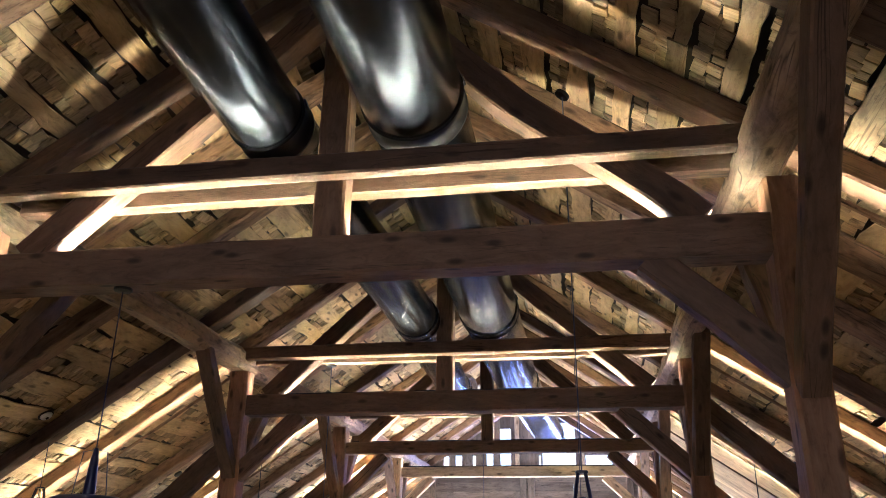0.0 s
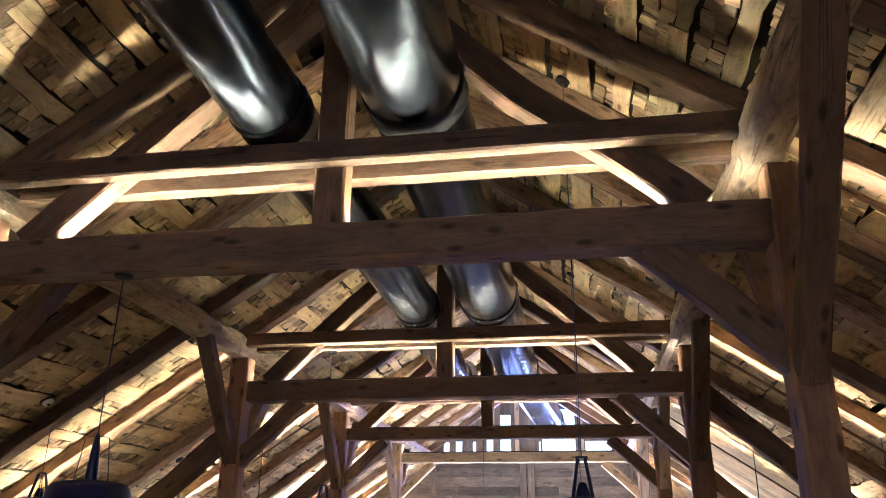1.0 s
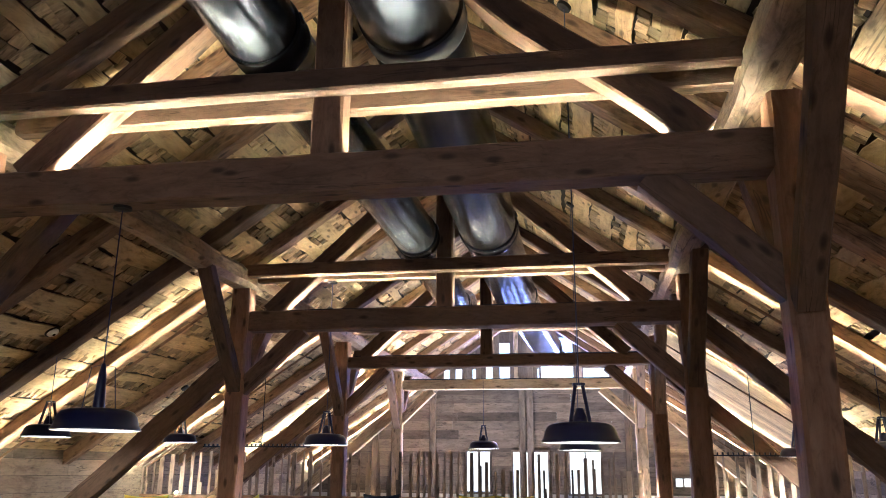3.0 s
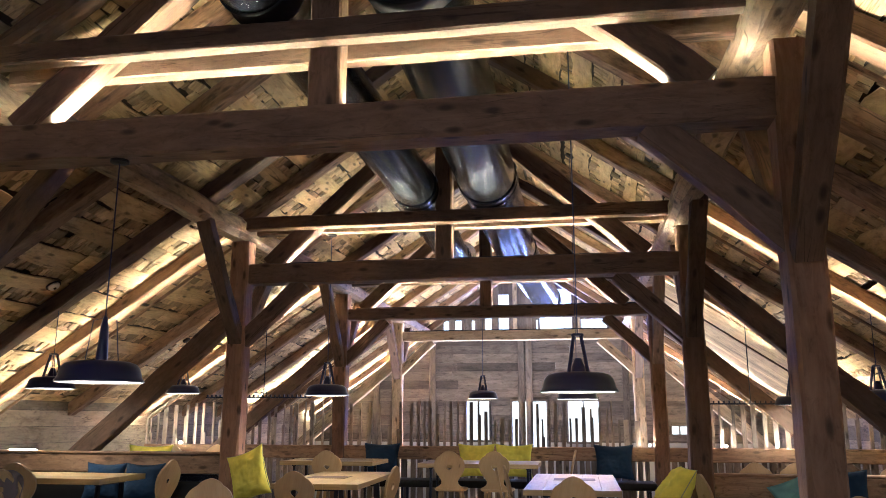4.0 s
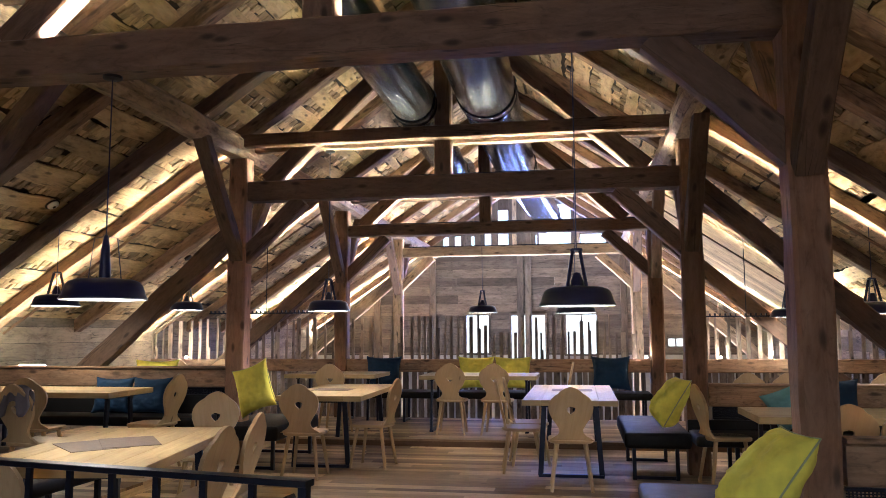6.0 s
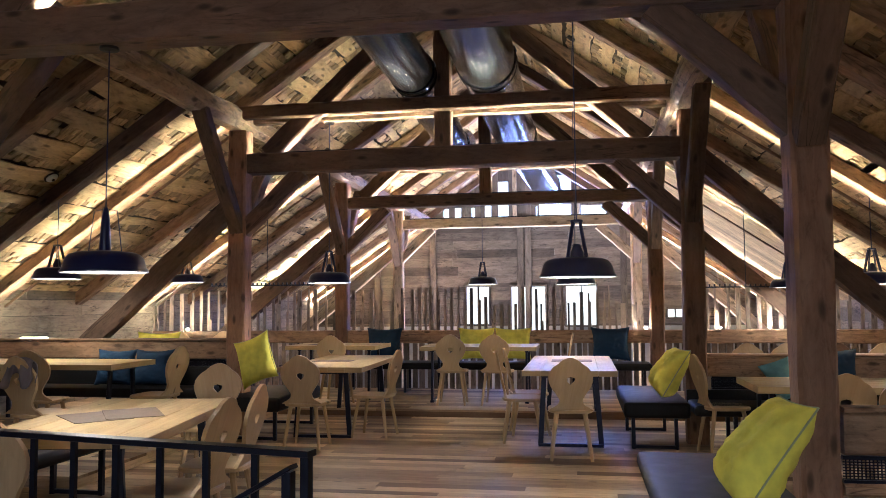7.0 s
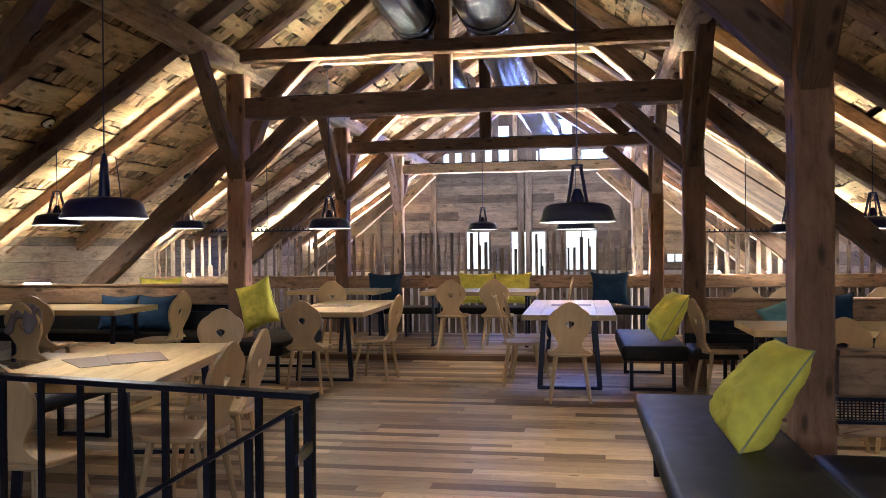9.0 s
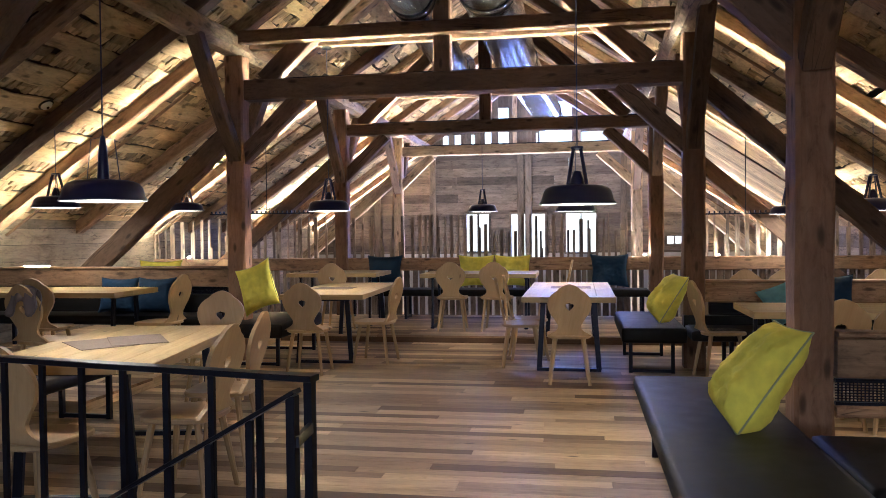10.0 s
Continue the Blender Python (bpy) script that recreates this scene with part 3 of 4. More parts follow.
def channel(p0, p1, up, lip, mat, label):
    """A slim U-shaped channel round a strip; lip: how far its sides rise above the strip's middle."""
    p0, p1, up = Vector(p0), Vector(p1), Vector(up)
    side = (p1 - p0).cross(up).normalized()
    cbm = beam(p0 - up * 0.012, p1 - up * 0.012, 0.03, 0.012, up=up, rough=0, bevel=0.001)
    for k in (-1, 1):
        add_beam(cbm, p0 + side * k * 0.0125 + up * (lip - 0.006) / 2, p1 + side * k * 0.0125 + up * (lip - 0.006) / 2, 0.005, lip + 0.006, up=up, rough=0, bevel=0.0006)
    return tagged(part("light_channel", cbm, mat), label, "light channel", "light channels")


for i, y in enumerate(TRUSS_Y + (OVERHEAD_Y,)):
    zt = HEIGHTS[i][0] + HEIGHTS[i][1] / 2 + 0.022
    ends = ((POST_X[0] + 0.2, y + 0.05, zt), (POST_X[1] - (0.24 if i == 0 else 0.2), y + 0.05, zt))
    led(*ends, mat=M_LED_TIE)
    channel(*ends, (0, 0, 1), 0.0105, M_STEEL, "slim black channel carrying a light strip on a tie beam")

# ---- partitions along the truss lines ----


def partition(x0, x1, y, base):
    p = thing("bench_partition", "brown timber rail between post and side wall", "partition", "partitions")
    part("rail", beam((x0, y, base + 0.76), (x1, y, base + 0.76), 0.09, 0.20, seed=int(y * 10 + x0)), M_RAIL, p)
    part("cap", beam((x0, y, base + 0.875), (x1, y, base + 0.875), 0.13, 0.028, seed=int(y * 10 + x0) + 1, rough=0.003), M_RAIL, p)
    return p


partition(WALL_X[0], POST_X[0] - 0.11, 8.35, 0.155)
partition(POST_X[1] + 0.11, WALL_X[1], 8.35, 0)
partition(POST_X[1] + 0.11, WALL_X[1], 4.2, 0.0)
led((-6.48, 8.39, 1.05), (-6.15, 8.39, 1.05))
# strips hung below the lit rafters; added slim channels make them shine upwards
for side in (-1, 1):
    up = roof(side, 0, 0, 1) - roof(side, 0, 0, 0)
    for y in ((4.33, 8.56, 12.05, 16.3, 20.3) if side < 0 else (4.33, 8.56, 12.38, 16.3, 20.3)):
        drop, lip = (-0.26, 0.004) if y == 12.38 else (-0.14, 0.007)
        q0, q1 = roof(side, 3.15, y - 0.07, drop), roof(side, 6.75, y - 0.07, drop)
        led(q0, q1, mat=M_LED_SLIM if y < 10 else M_LED if y == 12.38 else M_LED_TIE if y == 12.05 else M_LED_FAR)
        channel(q0, q1, up, lip, M_RAFTER, "slim timber channel added to shield a light strip below a rafter")

# ---- gallery railing ----
rail = thing("gallery_railing", "timber gallery railing with uneven upright slats", "railing")
GY = 12.28
for x0, x1 in ((WALL_X[0], POST_X[0] - 0.1), (POST_X[0] + 0.1, POST_X[1] - 0.1), (POST_X[1] + 0.1, WALL_X[1])):
    part("rail", beam((x0, GY, 0.90), (x1, GY, 0.90), 0.12, 0.20, seed=int(x0 * 9)), M_RAIL, rail)
rs = random.Random(8)
x = WALL_X[0] + 0.1
run, run_top = 0, 1.65
while x < WALL_X[1]:
    thin = -2.75 < x < 0.55          # narrow, uneven slats before the windows
    w = rs.uniform(0.028, 0.06) if thin else rs.uniform(0.035, 0.085)
    if run <= 0:
        run, run_top = (rs.randint(1, 3), rs.uniform(1.38, 1.72)) if thin else (rs.randint(2, 6), rs.uniform(1.60, 1.72))
    run -= 1
    if min(abs(x - p) for p in POST_X) > 0.16 and not 1.28 < x < 1.52:
        top = min(run_top + rs.uniform(-0.02, 0.02), RAFTER_Z - abs(x - RIDGE_X) * math.tan(SLOPE) - 0.05)
        bm = bmesh.new()
        notch = 1.0 + (top - 1.0) * rs.uniform(0.25, 0.8) if rs.random() < 0.3 else top
        add_beam(bm, (x, GY, 1.0), (x, GY, notch), 0.022, w, up=(1, 0, 0), seed=int(x * 100), rough=0.003, bevel=0.003, seg=3)
        if notch < top:
            side = rs.choice((-1, 1))
            add_beam(bm, (x + side * w * 0.2, GY, notch - 0.002), (x + side * w * 0.2, GY, top), 0.02, w * 0.55, up=(1, 0, 0), seed=int(x * 100), rough=0.003, bevel=0.003, seg=3)
        part("slat", bm, M_SLAT, rail)
    x += w + (rs.uniform(0.035, 0.07) if thin else rs.uniform(0.045, 0.12))
x = WALL_X[0] + 0.1
while x < WALL_X[1]:
    w = rs.uniform(0.06, 0.10)
    if min(abs(x - p) for p in POST_X) > 0.16:
        part("slat", beam((x, GY + 0.03, 0.08), (x, GY + 0.03, 0.81), 0.02, w, up=(1, 0, 0), seed=int(x * 100) + 1, rough=0.003, bevel=0.003, seg=2), M_SLAT, rail)
    x += w + rs.uniform(0.018, 0.045)

# small round lamps along the gallery rail
def uplight(x, reach, size=1.0):
    u = thing("uplight", "small round white lamp on the gallery rail", "lamp", "uplights", at=pose(x, GY - reach, 1.02))
    part("bracket", box(pose(0, reach / 2, -0.024 * size), 0.02, reach, 0.006), M_LAMPIN, u)
    can = part("housing", lathe([(r * size, h * size) for r, h in ((0.0005, -0.02), (0.026, -0.02), (0.028, -0.014), (0.028, 0.012), (0.024, 0.014))], 20), M_LAMPIN, u, smooth=True)
    part("lens", lathe([(r * size, h * size) for r, h in ((0.025, 0.010), (0.02, 0.022), (0.0005, 0.03))], 20), M_SPOT, can, "glowing lens", smooth=True)


uplight(-6.25, 0.32)
for x in (0.965, 2.03, 2.72):
    uplight(x, 0.10, 0.62)
# slim trims that frame the slats by the side wall
tagged(part("sloping_trim", beam((WALL_X[0] + 0.04, GY - 0.02, 1.42), (-6.5, GY - 0.02, 1.78), 0.03, 0.035, seed=9, rough=0.002), M_SLAT), "slim sloping trim over the railing slats", "trim")
tagged(part("upright_trim", beam((WALL_X[0] + 0.04, GY - 0.02, 1.0), (WALL_X[0] + 0.04, GY - 0.02, 1.42), 0.03, 0.035, up=(1, 0, 0), seed=10, rough=0.002), M_SLAT), "slim upright trim beside the railing slats", "trim")

# ---- pendant lamps ----


def pendant(x, y, z, top, wires=False):
    p = thing("pendant_lamp", "black enamel dish pendant lamp, blue flare in its colour, white inside", "pendant lamp", "pendant lamps", at=pose(x, y, z))
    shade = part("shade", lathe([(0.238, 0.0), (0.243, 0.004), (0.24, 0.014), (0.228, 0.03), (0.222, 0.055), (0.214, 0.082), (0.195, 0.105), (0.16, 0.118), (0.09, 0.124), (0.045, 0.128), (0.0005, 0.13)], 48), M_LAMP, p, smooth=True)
    part("inner_shade", lathe([(0.236, 0.002), (0.22, 0.03), (0.212, 0.07), (0.18, 0.1), (0.0005, 0.11)], 48), M_LAMPIN, shade, "white inside", smooth=True)
    part("diffuser", lathe([(0.16, 0.03), (0.1, 0.027), (0.0005, 0.026)], 32), M_BULB, shade, "glowing diffuser", smooth=True)
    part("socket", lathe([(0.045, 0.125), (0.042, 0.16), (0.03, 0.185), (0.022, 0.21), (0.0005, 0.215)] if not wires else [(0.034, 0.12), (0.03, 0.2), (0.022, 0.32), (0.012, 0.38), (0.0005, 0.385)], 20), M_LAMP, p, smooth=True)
    for k in range(4):
        a = math.pi / 4 + k * math.pi / 2
        c, s = math.cos(a), math.sin(a)
        if wires:
            if k < 2:
                c, s = (1, 0.1) if k else (-1, -0.1)
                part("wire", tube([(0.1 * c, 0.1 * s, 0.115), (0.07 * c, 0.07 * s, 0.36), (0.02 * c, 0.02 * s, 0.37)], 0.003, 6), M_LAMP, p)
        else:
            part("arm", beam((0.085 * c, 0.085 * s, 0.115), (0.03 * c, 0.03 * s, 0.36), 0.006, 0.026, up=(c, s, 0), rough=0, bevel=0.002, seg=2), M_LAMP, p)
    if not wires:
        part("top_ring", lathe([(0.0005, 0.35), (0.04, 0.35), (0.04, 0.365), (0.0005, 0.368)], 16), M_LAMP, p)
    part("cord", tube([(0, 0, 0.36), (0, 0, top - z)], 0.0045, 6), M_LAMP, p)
    tilt = 0 if wires or top == 3.477 else (34.3 if x > RIDGE_X else -34.3)
    part("ceiling_rose", lathe([(0.055, 0.012), (0.055, -0.014), (0.0005, -0.02)], 20, pose(0, 0, top - z - (0.0 if not tilt else 0.03), 0, tilt, 0)), M_LEATHER, p)
    return p


def roof_under(x):
    return RAFTER_Z - abs(x - RIDGE_X) * math.tan(SLOPE) + 0.185


pendant(-2.72, 4.2, 1.60, 2.935, True)
pendant(-5.44, 7.55, 1.70, roof_under(-5.44))
pendant(-5.66, 10.8, 1.75, roof_under(-5.66))
pendant(-2.77, 8.55, 1.65, 3.477)
pendant(-1.54, 12.75, 1.72, roof_under(-1.54))
pendant(-0.01, 5.08, 1.565, roof_under(-0.01))
pendant(-0.04, 9.6, 1.63, roof_under(-0.04))
pendant(2.89, 11.8, 1.60, roof_under(2.89))
pendant(2.92, 8.6, 1.57, roof_under(2.92))
# two unseen pendants continue this row, added to brighten the right post and bench
pendant(2.9, 5.4, 1.57, roof_under(2.9))
pendant(2.9, 2.1, 1.57, roof_under(2.9))

# ---- tables ----


def table(x, y, z, w, l, rot=0, along="y", height=0.75):
    """A plank table, w by l metres, its length along its own y."""
    t = thing("dining_table", "pale knotty wood plank table on black steel loop legs", "table", "dining tables", at=pose(x, y, z, 0, 0, rot))
    n = 5
    for k in range(n):
        ww = w / n
        part("top_plank", beam(((k + 0.5) * ww - w / 2, -l / 2, height - 0.027), ((k + 0.5) * ww - w / 2, l / 2, height - 0.027), ww - 0.0015, 0.054, seed=k + int(x * 10), rough=0.0006, bevel=0.003), M_TABLE, t)
    for sy in (-1, 1):
        yy = sy * (l / 2 - 0.14)
        a, b, h = w / 2 - 0.165, w / 2 - 0.17 + 0.02, height - 0.055
        bm = bmesh.new()
        for sx in (-1, 1):
            add_beam(bm, (sx * (b - 0.06), yy, h), (sx * a, yy, 0.015), 0.05, 0.03, up=(0, 1, 0), rough=0, bevel=0.003, seg=2)
        add_beam(bm, (-a - 0.02, yy, 0.016), (a + 0.02, yy, 0.016), 0.05, 0.03, rough=0, bevel=0.003, seg=2)
        add_beam(bm, (-b + 0.03, yy, h - 0.012), (b - 0.03, yy, h - 0.012), 0.05, 0.022, rough=0, bevel=0.003, seg=2)
        part("leg_frame", bm, M_STEEL, t, "black steel loop")
    return t


table(-0.11, 8.95, 0, 0.92, 2.25)
table(-2.75, 9.05, 0, 0.92, 2.0, 2)
table(-3.42, 11.05, STEP_H, 0.9, 1.3, 90)
table(-1.34, 10.85, STEP_H, 0.9, 1.55, 90)
table(-2.736, 4.431, 0, 0.95, 1.66, 9.5)
table(-5.70, 7.50, STEP_H, 0.82, 2.4, 90)
table(2.44, 6.9, 0, 0.85, 2.2, 90)

# ---- chairs ----


def chair_master():
    c = thing("dining_chair", "pale wooden board chair with a heart cut in the back", "chair", "dining chairs")
    bm = bmesh.new()
    out = []
    for k in range(28):
        a = 2 * math.pi * k / 28
        ca, sa = math.cos(a), math.sin(a)
        wx = 0.205 + 0.02 * sa
        out.append((wx * math.copysign(abs(ca) ** 0.55, ca), 0.205 * math.copysign(abs(sa) ** 0.55, sa)))
    uvl = bm.loops.layers.uv.verify()
    rings = [[bm.verts.new((x * k, y * k, z)) for x, y in out] for k, z in ((0.95, 0.418), (1, 0.425), (1, 0.443), (0.97, 0.45))]
    for a, b in zip(rings, rings[1:]):
        for j in range(28):
            bm.faces.new((a[j], a[(j + 1) % 28], b[(j + 1) % 28], b[j]))
    bm.faces.new(rings[0][::-1])
    bm.faces.new(rings[-1])
    for f in bm.faces:
        for lp in f.loops:
            lp[uvl].uv = (lp.vert.co.y, lp.vert.co.x + lp.vert.co.z)
    part("seat", bm, M_CHAIR, c)
    # the back: a curved outline with a heart-shaped hole
    rows = []
    outline = ((0, 0.200), (0.02, 0.172), (0.042, 0.130), (0.068, 0.107), (0.10, 0.104), (0.15, 0.134), (0.20, 0.170), (0.25, 0.191), (0.295, 0.197), (0.335, 0.190), (0.375, 0.166), (0.40, 0.138), (0.415, 0.112), (0.425, 0.098), (0.437, 0.090), (0.45, 0.074), (0.463, 0.048), (0.475, 0.012))
    for k in range(45):
        z = k / 44 * 0.475
        a, b = next((p, q) for p, q in zip(outline, outline[1:]) if p[0] <= z + 1e-9 and z <= q[0] + 1e-9)
        w = a[1] + (b[1] - a[1]) * (z - a[0]) / (b[0] - a[0])
        hz = z - 0.232
        h0 = h1 = 0.0
        if 0 < hz < 0.068:
            h1 = 0.04 * math.sin(min(1, hz / 0.05) * math.pi / 2) if hz < 0.05 else 0.04 * math.sqrt(max(0, 1 - ((hz - 0.05) / 0.02) ** 2))
            h0 = 0.0 if hz < 0.055 else min(h1, (hz - 0.055) * 1.1)
        rows.append((z, w, h0, h1))
    bm = bmesh.new()
    uvl = bm.loops.layers.uv.verify()
    lean = math.tan(radians(12))
    T = 0.012

    def strip(fn_in, fn_out, sg):
        prev = None
        for z, w, h0, h1 in rows:
            xi, xo = fn_in(w, h0, h1), fn_out(w, h0, h1)
            yb = -0.17 - z * lean
            vs = [bm.verts.new((sg * xi, yb - T, 0.447 + z)), bm.verts.new((sg * xo, yb - T, 0.447 + z)), bm.verts.new((sg * xo, yb + T, 0.447 + z)), bm.verts.new((sg * xi, yb + T, 0.447 + z))]
            if prev:
                for a in range(4):
                    b = (a + 1) % 4
                    try:
                        bm.faces.new((prev[a], prev[b], vs[b], vs[a]))
                    except ValueError:
                        pass
            else:
                bm.faces.new(vs)
            prev = vs
        bm.faces.new(prev)

    for sg in (-1, 1):
        strip(lambda w, h0, h1: h1, lambda w, h0, h1: w, sg)
    for f in bm.faces:
        for lp in f.loops:
            lp[uvl].uv = (lp.vert.co.z, lp.vert.co.x + lp.vert.co.y)
    bmesh.ops.remove_doubles(bm, verts=bm.verts[:], dist=0.0004)
    part("backrest", bm, M_CHAIR, c)
    for sx in (-1, 1):
        for sy in (-1, 1):
            part("leg", tube([(sx * 0.125, sy * 0.13, 0.425), (sx * 0.155, sy * 0.165, 0.2), (sx * 0.18, sy * 0.195, 0.0)], 0.021, 8, 0.015), M_CHAIR, c)
    return c


CHAIRS = [  # x, y, floor, turn: 0 faces +y
    (-0.10, 7.42, 0, 2), (-2.69, 7.62, 0, 2), (-2.19, 8.35, 0, 84), (-0.60, 8.25, 0, -84), (-0.56, 8.72, 0, -80),
    (-1.68, 10.45, STEP_H, 3), (-1.08, 10.45, STEP_H, -4), (-3.2, 10.2, STEP_H, 0), (-0.36, 10.75, STEP_H, 88),
    (-2.10, 3.97, 0, 88), (-2.20, 4.62, 0, 96), (-2.96, 6.05, 0, 190), (-4.17, 7.35, STEP_H, 88), (-5.06, 6.85, STEP_H, 8), (-4.42, 5.99, STEP_H, -12), (-2.57, 3.40, 0, -4),
    (1.30, 7.75, 0, -80), (1.72, 5.95, 0, 5), (2.15, 5.9, 0, -5), (-6.28, 11.5, STEP_H, 180), (-5.55, 11.5, STEP_H, 178), (1.94, 9.6, 0, 180), (2.36, 9.6, 0, 175), (3.44, 9.6, 0, 180),
]
first_chair = chair_master()
for k, (x, y, z, a) in enumerate(CHAIRS):
    if k == 0:
        first_chair.matrix_basis = pose(x, y, z, 0, 0, a)
    else:
        copy_thing(first_chair, pose(x, y, z, 0, 0, a))

# ---- benches ----


def bench(x0, x1, y0, y1, z, legs, top=0.45, back=0.0, thick=0.10):
    b = thing("upholstered_bench", "bench with a black leather seat on a black steel frame", "bench", "benches")
    cx, cy = (x0 + x1) / 2, (y0 + y1) / 2
    part("seat", box(pose(cx, cy, z + top - thick / 2), x1 - x0, y1 - y0, thick, 0.038), M_LEATHER, b, smooth=True)
    if back:
        part("backrest", box(pose(cx, y1 + 0.03, z + (top + back) / 2 - 0.02), x1 - x0, 0.06, back - top + 0.04, 0.015), M_LEATHER, b, "black leather back pad", smooth=True)
    for (lx, ly) in legs:
        part("leg", box(pose(lx, ly, z + (top - thick) / 2), 0.035, 0.035, top - thick), M_STEEL, b)
    for (ax, ay), (bx, by) in zip(legs[::2], legs[1::2]):
        part("floor_bar", box(pose((ax + bx) / 2, (ay + by) / 2, z + 0.02), abs(ax - bx) + 0.03, abs(ay - by) + 0.03, 0.03), M_STEEL, b)
    return b


bench(-4.05, -3.45, 4.05, 5.6, 0, [(-3.95, 4.15), (-3.55, 4.15), (-3.95, 5.5), (-3.55, 5.5)])
bench(0.33, 1.0, 0.9, 5.13, 0, [(0.45, 5.0), (0.9, 5.0), (0.45, 1.2), (0.9, 1.2)], 0.485)
bench(1.003, 4.3, 2.95, 3.74, 0, [(2.4, 3.1), (2.4, 3.65), (4.2, 3.1), (4.2, 3.65)], 0.485)
bench(0.40, 1.02, 7.85, 9.5, 0, [(0.49, 7.95), (0.89, 7.95), (0.49, 9.05), (0.89, 9.05)], thick=0.15)
bench(1.03, 4.3, 7.65, 8.22, 0, [(1.4, 7.75), (1.4, 8.15), (4.1, 7.75), (4.1, 8.15)], back=0.54)
bench(-7.0, -3.9, 7.75, 8.22, STEP_H, [(-6.8, 7.85), (-6.8, 8.15), (-4.1, 7.85), (-4.1, 8.15)], back=0.65)
bench(-3.88, -3.08, 7.85, 9.2, 0, [(-3.8, 7.95), (-3.16, 7.95), (-3.8, 9.1), (-3.16, 9.1)], thick=0.15)
bench(-7.0, -4.0, 8.5, 8.95, STEP_H, [(-6.8, 8.6), (-6.8, 8.85), (-4.2, 8.6), (-4.2, 8.85)], 0.57)
bench(-3.6, -0.35, 11.6, 12.15, STEP_H, [(-3.5, 11.7), (-3.5, 12.05), (-2.6, 11.7), (-2.6, 12.05)])
bench(-0.2, 1.0, 11.6, 12.15, STEP_H, [(-0.1, 11.7), (-0.1, 12.05), (0.9, 11.7), (0.9, 12.05)])

# ---- cushions ----


def cushion(m, w, h, mat, label, thick=0.15, seed=0, lift=0.0, pin=0.13, sag=0.0):
    """lift: how far one lower corner is pushed up; pin: how far the sides are drawn in between the corners; sag: how much of the filling has sunk."""
    bm = bmesh.new()
    n = 30
    grids = []
    for sg in (1, -1):
        g = []
        for i in range(n + 1):
            row = []
            for j in range(n + 1):
                u, v = i / n * 2 - 1, j / n * 2 - 1
                pinch = 1 - pin * (1 - abs(u) ** 2) * abs(v) ** 3
                pinch2 = 1 - pin * (1 - abs(v) ** 2) * abs(u) ** 3
                k = ((1 - abs(u) ** 3) * (1 - abs(v) ** (3 + (4 * sag if v < 0 else 0)))) ** 0.6 * (1 - sag * v)
                wr = noise.noise(Vector((u * 2.2 + seed, v * 2.2, sg))) * 0.2
                wr += 0.30 * (0.5 - abs(noise.noise(Vector((u * 3.5 + v + seed, v * 4.5, sg))))) * (0.3 + abs(v))
                wr += (0.30 if lift else 0.22) * (0.5 - abs(noise.noise(Vector((u * 6, v * 4 - u * 3 + seed, sg + 4)))))
                row.append(bm.verts.new(m @ Vector((u * w / 2 * pinch2, sg * thick / 2 * k * (1 + wr), v * h / 2 * pinch + lift * ((1 - u) / 2 * (1 - v) / 2) ** 1.5))))
            g.append(row)
        grids.append(g)
        for i in range(n):
            for j in range(n):
                bm.faces.new((g[i][j], g[i + 1][j], g[i + 1][j + 1], g[i][j + 1]))
    rim = []
    for i in range(n):
        rim.append(grids[0][i][0].co.copy())
    for j in range(n):
        rim.append(grids[0][n][j].co.copy())
    for i in range(n, 0, -1):
        rim.append(grids[0][i][n].co.copy())
    for j in range(n, -1, -1):
        rim.append(grids[0][0][j].co.copy())
    bmesh.ops.remove_doubles(bm, verts=bm.verts[:], dist=0.0015)
    c = thing("cushion", label, "cushion", "cushions")
    cover = part("cover", bm, mat, c, smooth=True)
    part("piping", tube(rim, 0.0052 if thick > 0.2 else 0.0036, 6), M_PIPING if mat is M_YELLOW else mat, cover, "grey piping" if mat is M_YELLOW else "", smooth=True)
    return c


cushion(pose(0.815, 3.86, 0.725, -8, 37, 0) @ pose(0.0, 0, -0.01, 0, 0, -74), 0.32, 0.57, M_YELLOW, "plump yellow-green cushion leaning on a post above the bench", 0.225, 1, lift=0.075, pin=0.05, sag=0.22)
cushion(pose(-3.45, 8.12, 0.825, -10, -19, 0) @ pose(0, 0, 0, 0, 0, -8), 0.45, 0.53, M_YELLOW, "yellow-green cushion standing on the bench by a post", 0.17, 2, sag=0.3)
cushion(pose(0.85, 8.1, 0.725, -8, 33, 0) @ pose(0, 0, 0, 0, 0, -72), 0.34, 0.53, M_YELLOW, "yellow-green cushion leaning at the bench corner", 0.22, 3, lift=0.08, pin=0.05, sag=0.22)
for k, (x, mat, lab) in enumerate(((-3.0, M_BLUE, "petrol blue cushion leaning on the gallery rail"), (-1.56, M_YELLOW, "yellow cushion leaning on the gallery rail"), (-1.0, M_YELLOW, "yellow cushion leaning on the gallery rail"), (0.44, M_BLUE, "petrol blue cushion leaning on the gallery rail"))):
    cushion(pose(x, 12.02, 0.80, -10, 0, 0), 0.56, 0.5, mat, lab, 0.14, 10 + k)
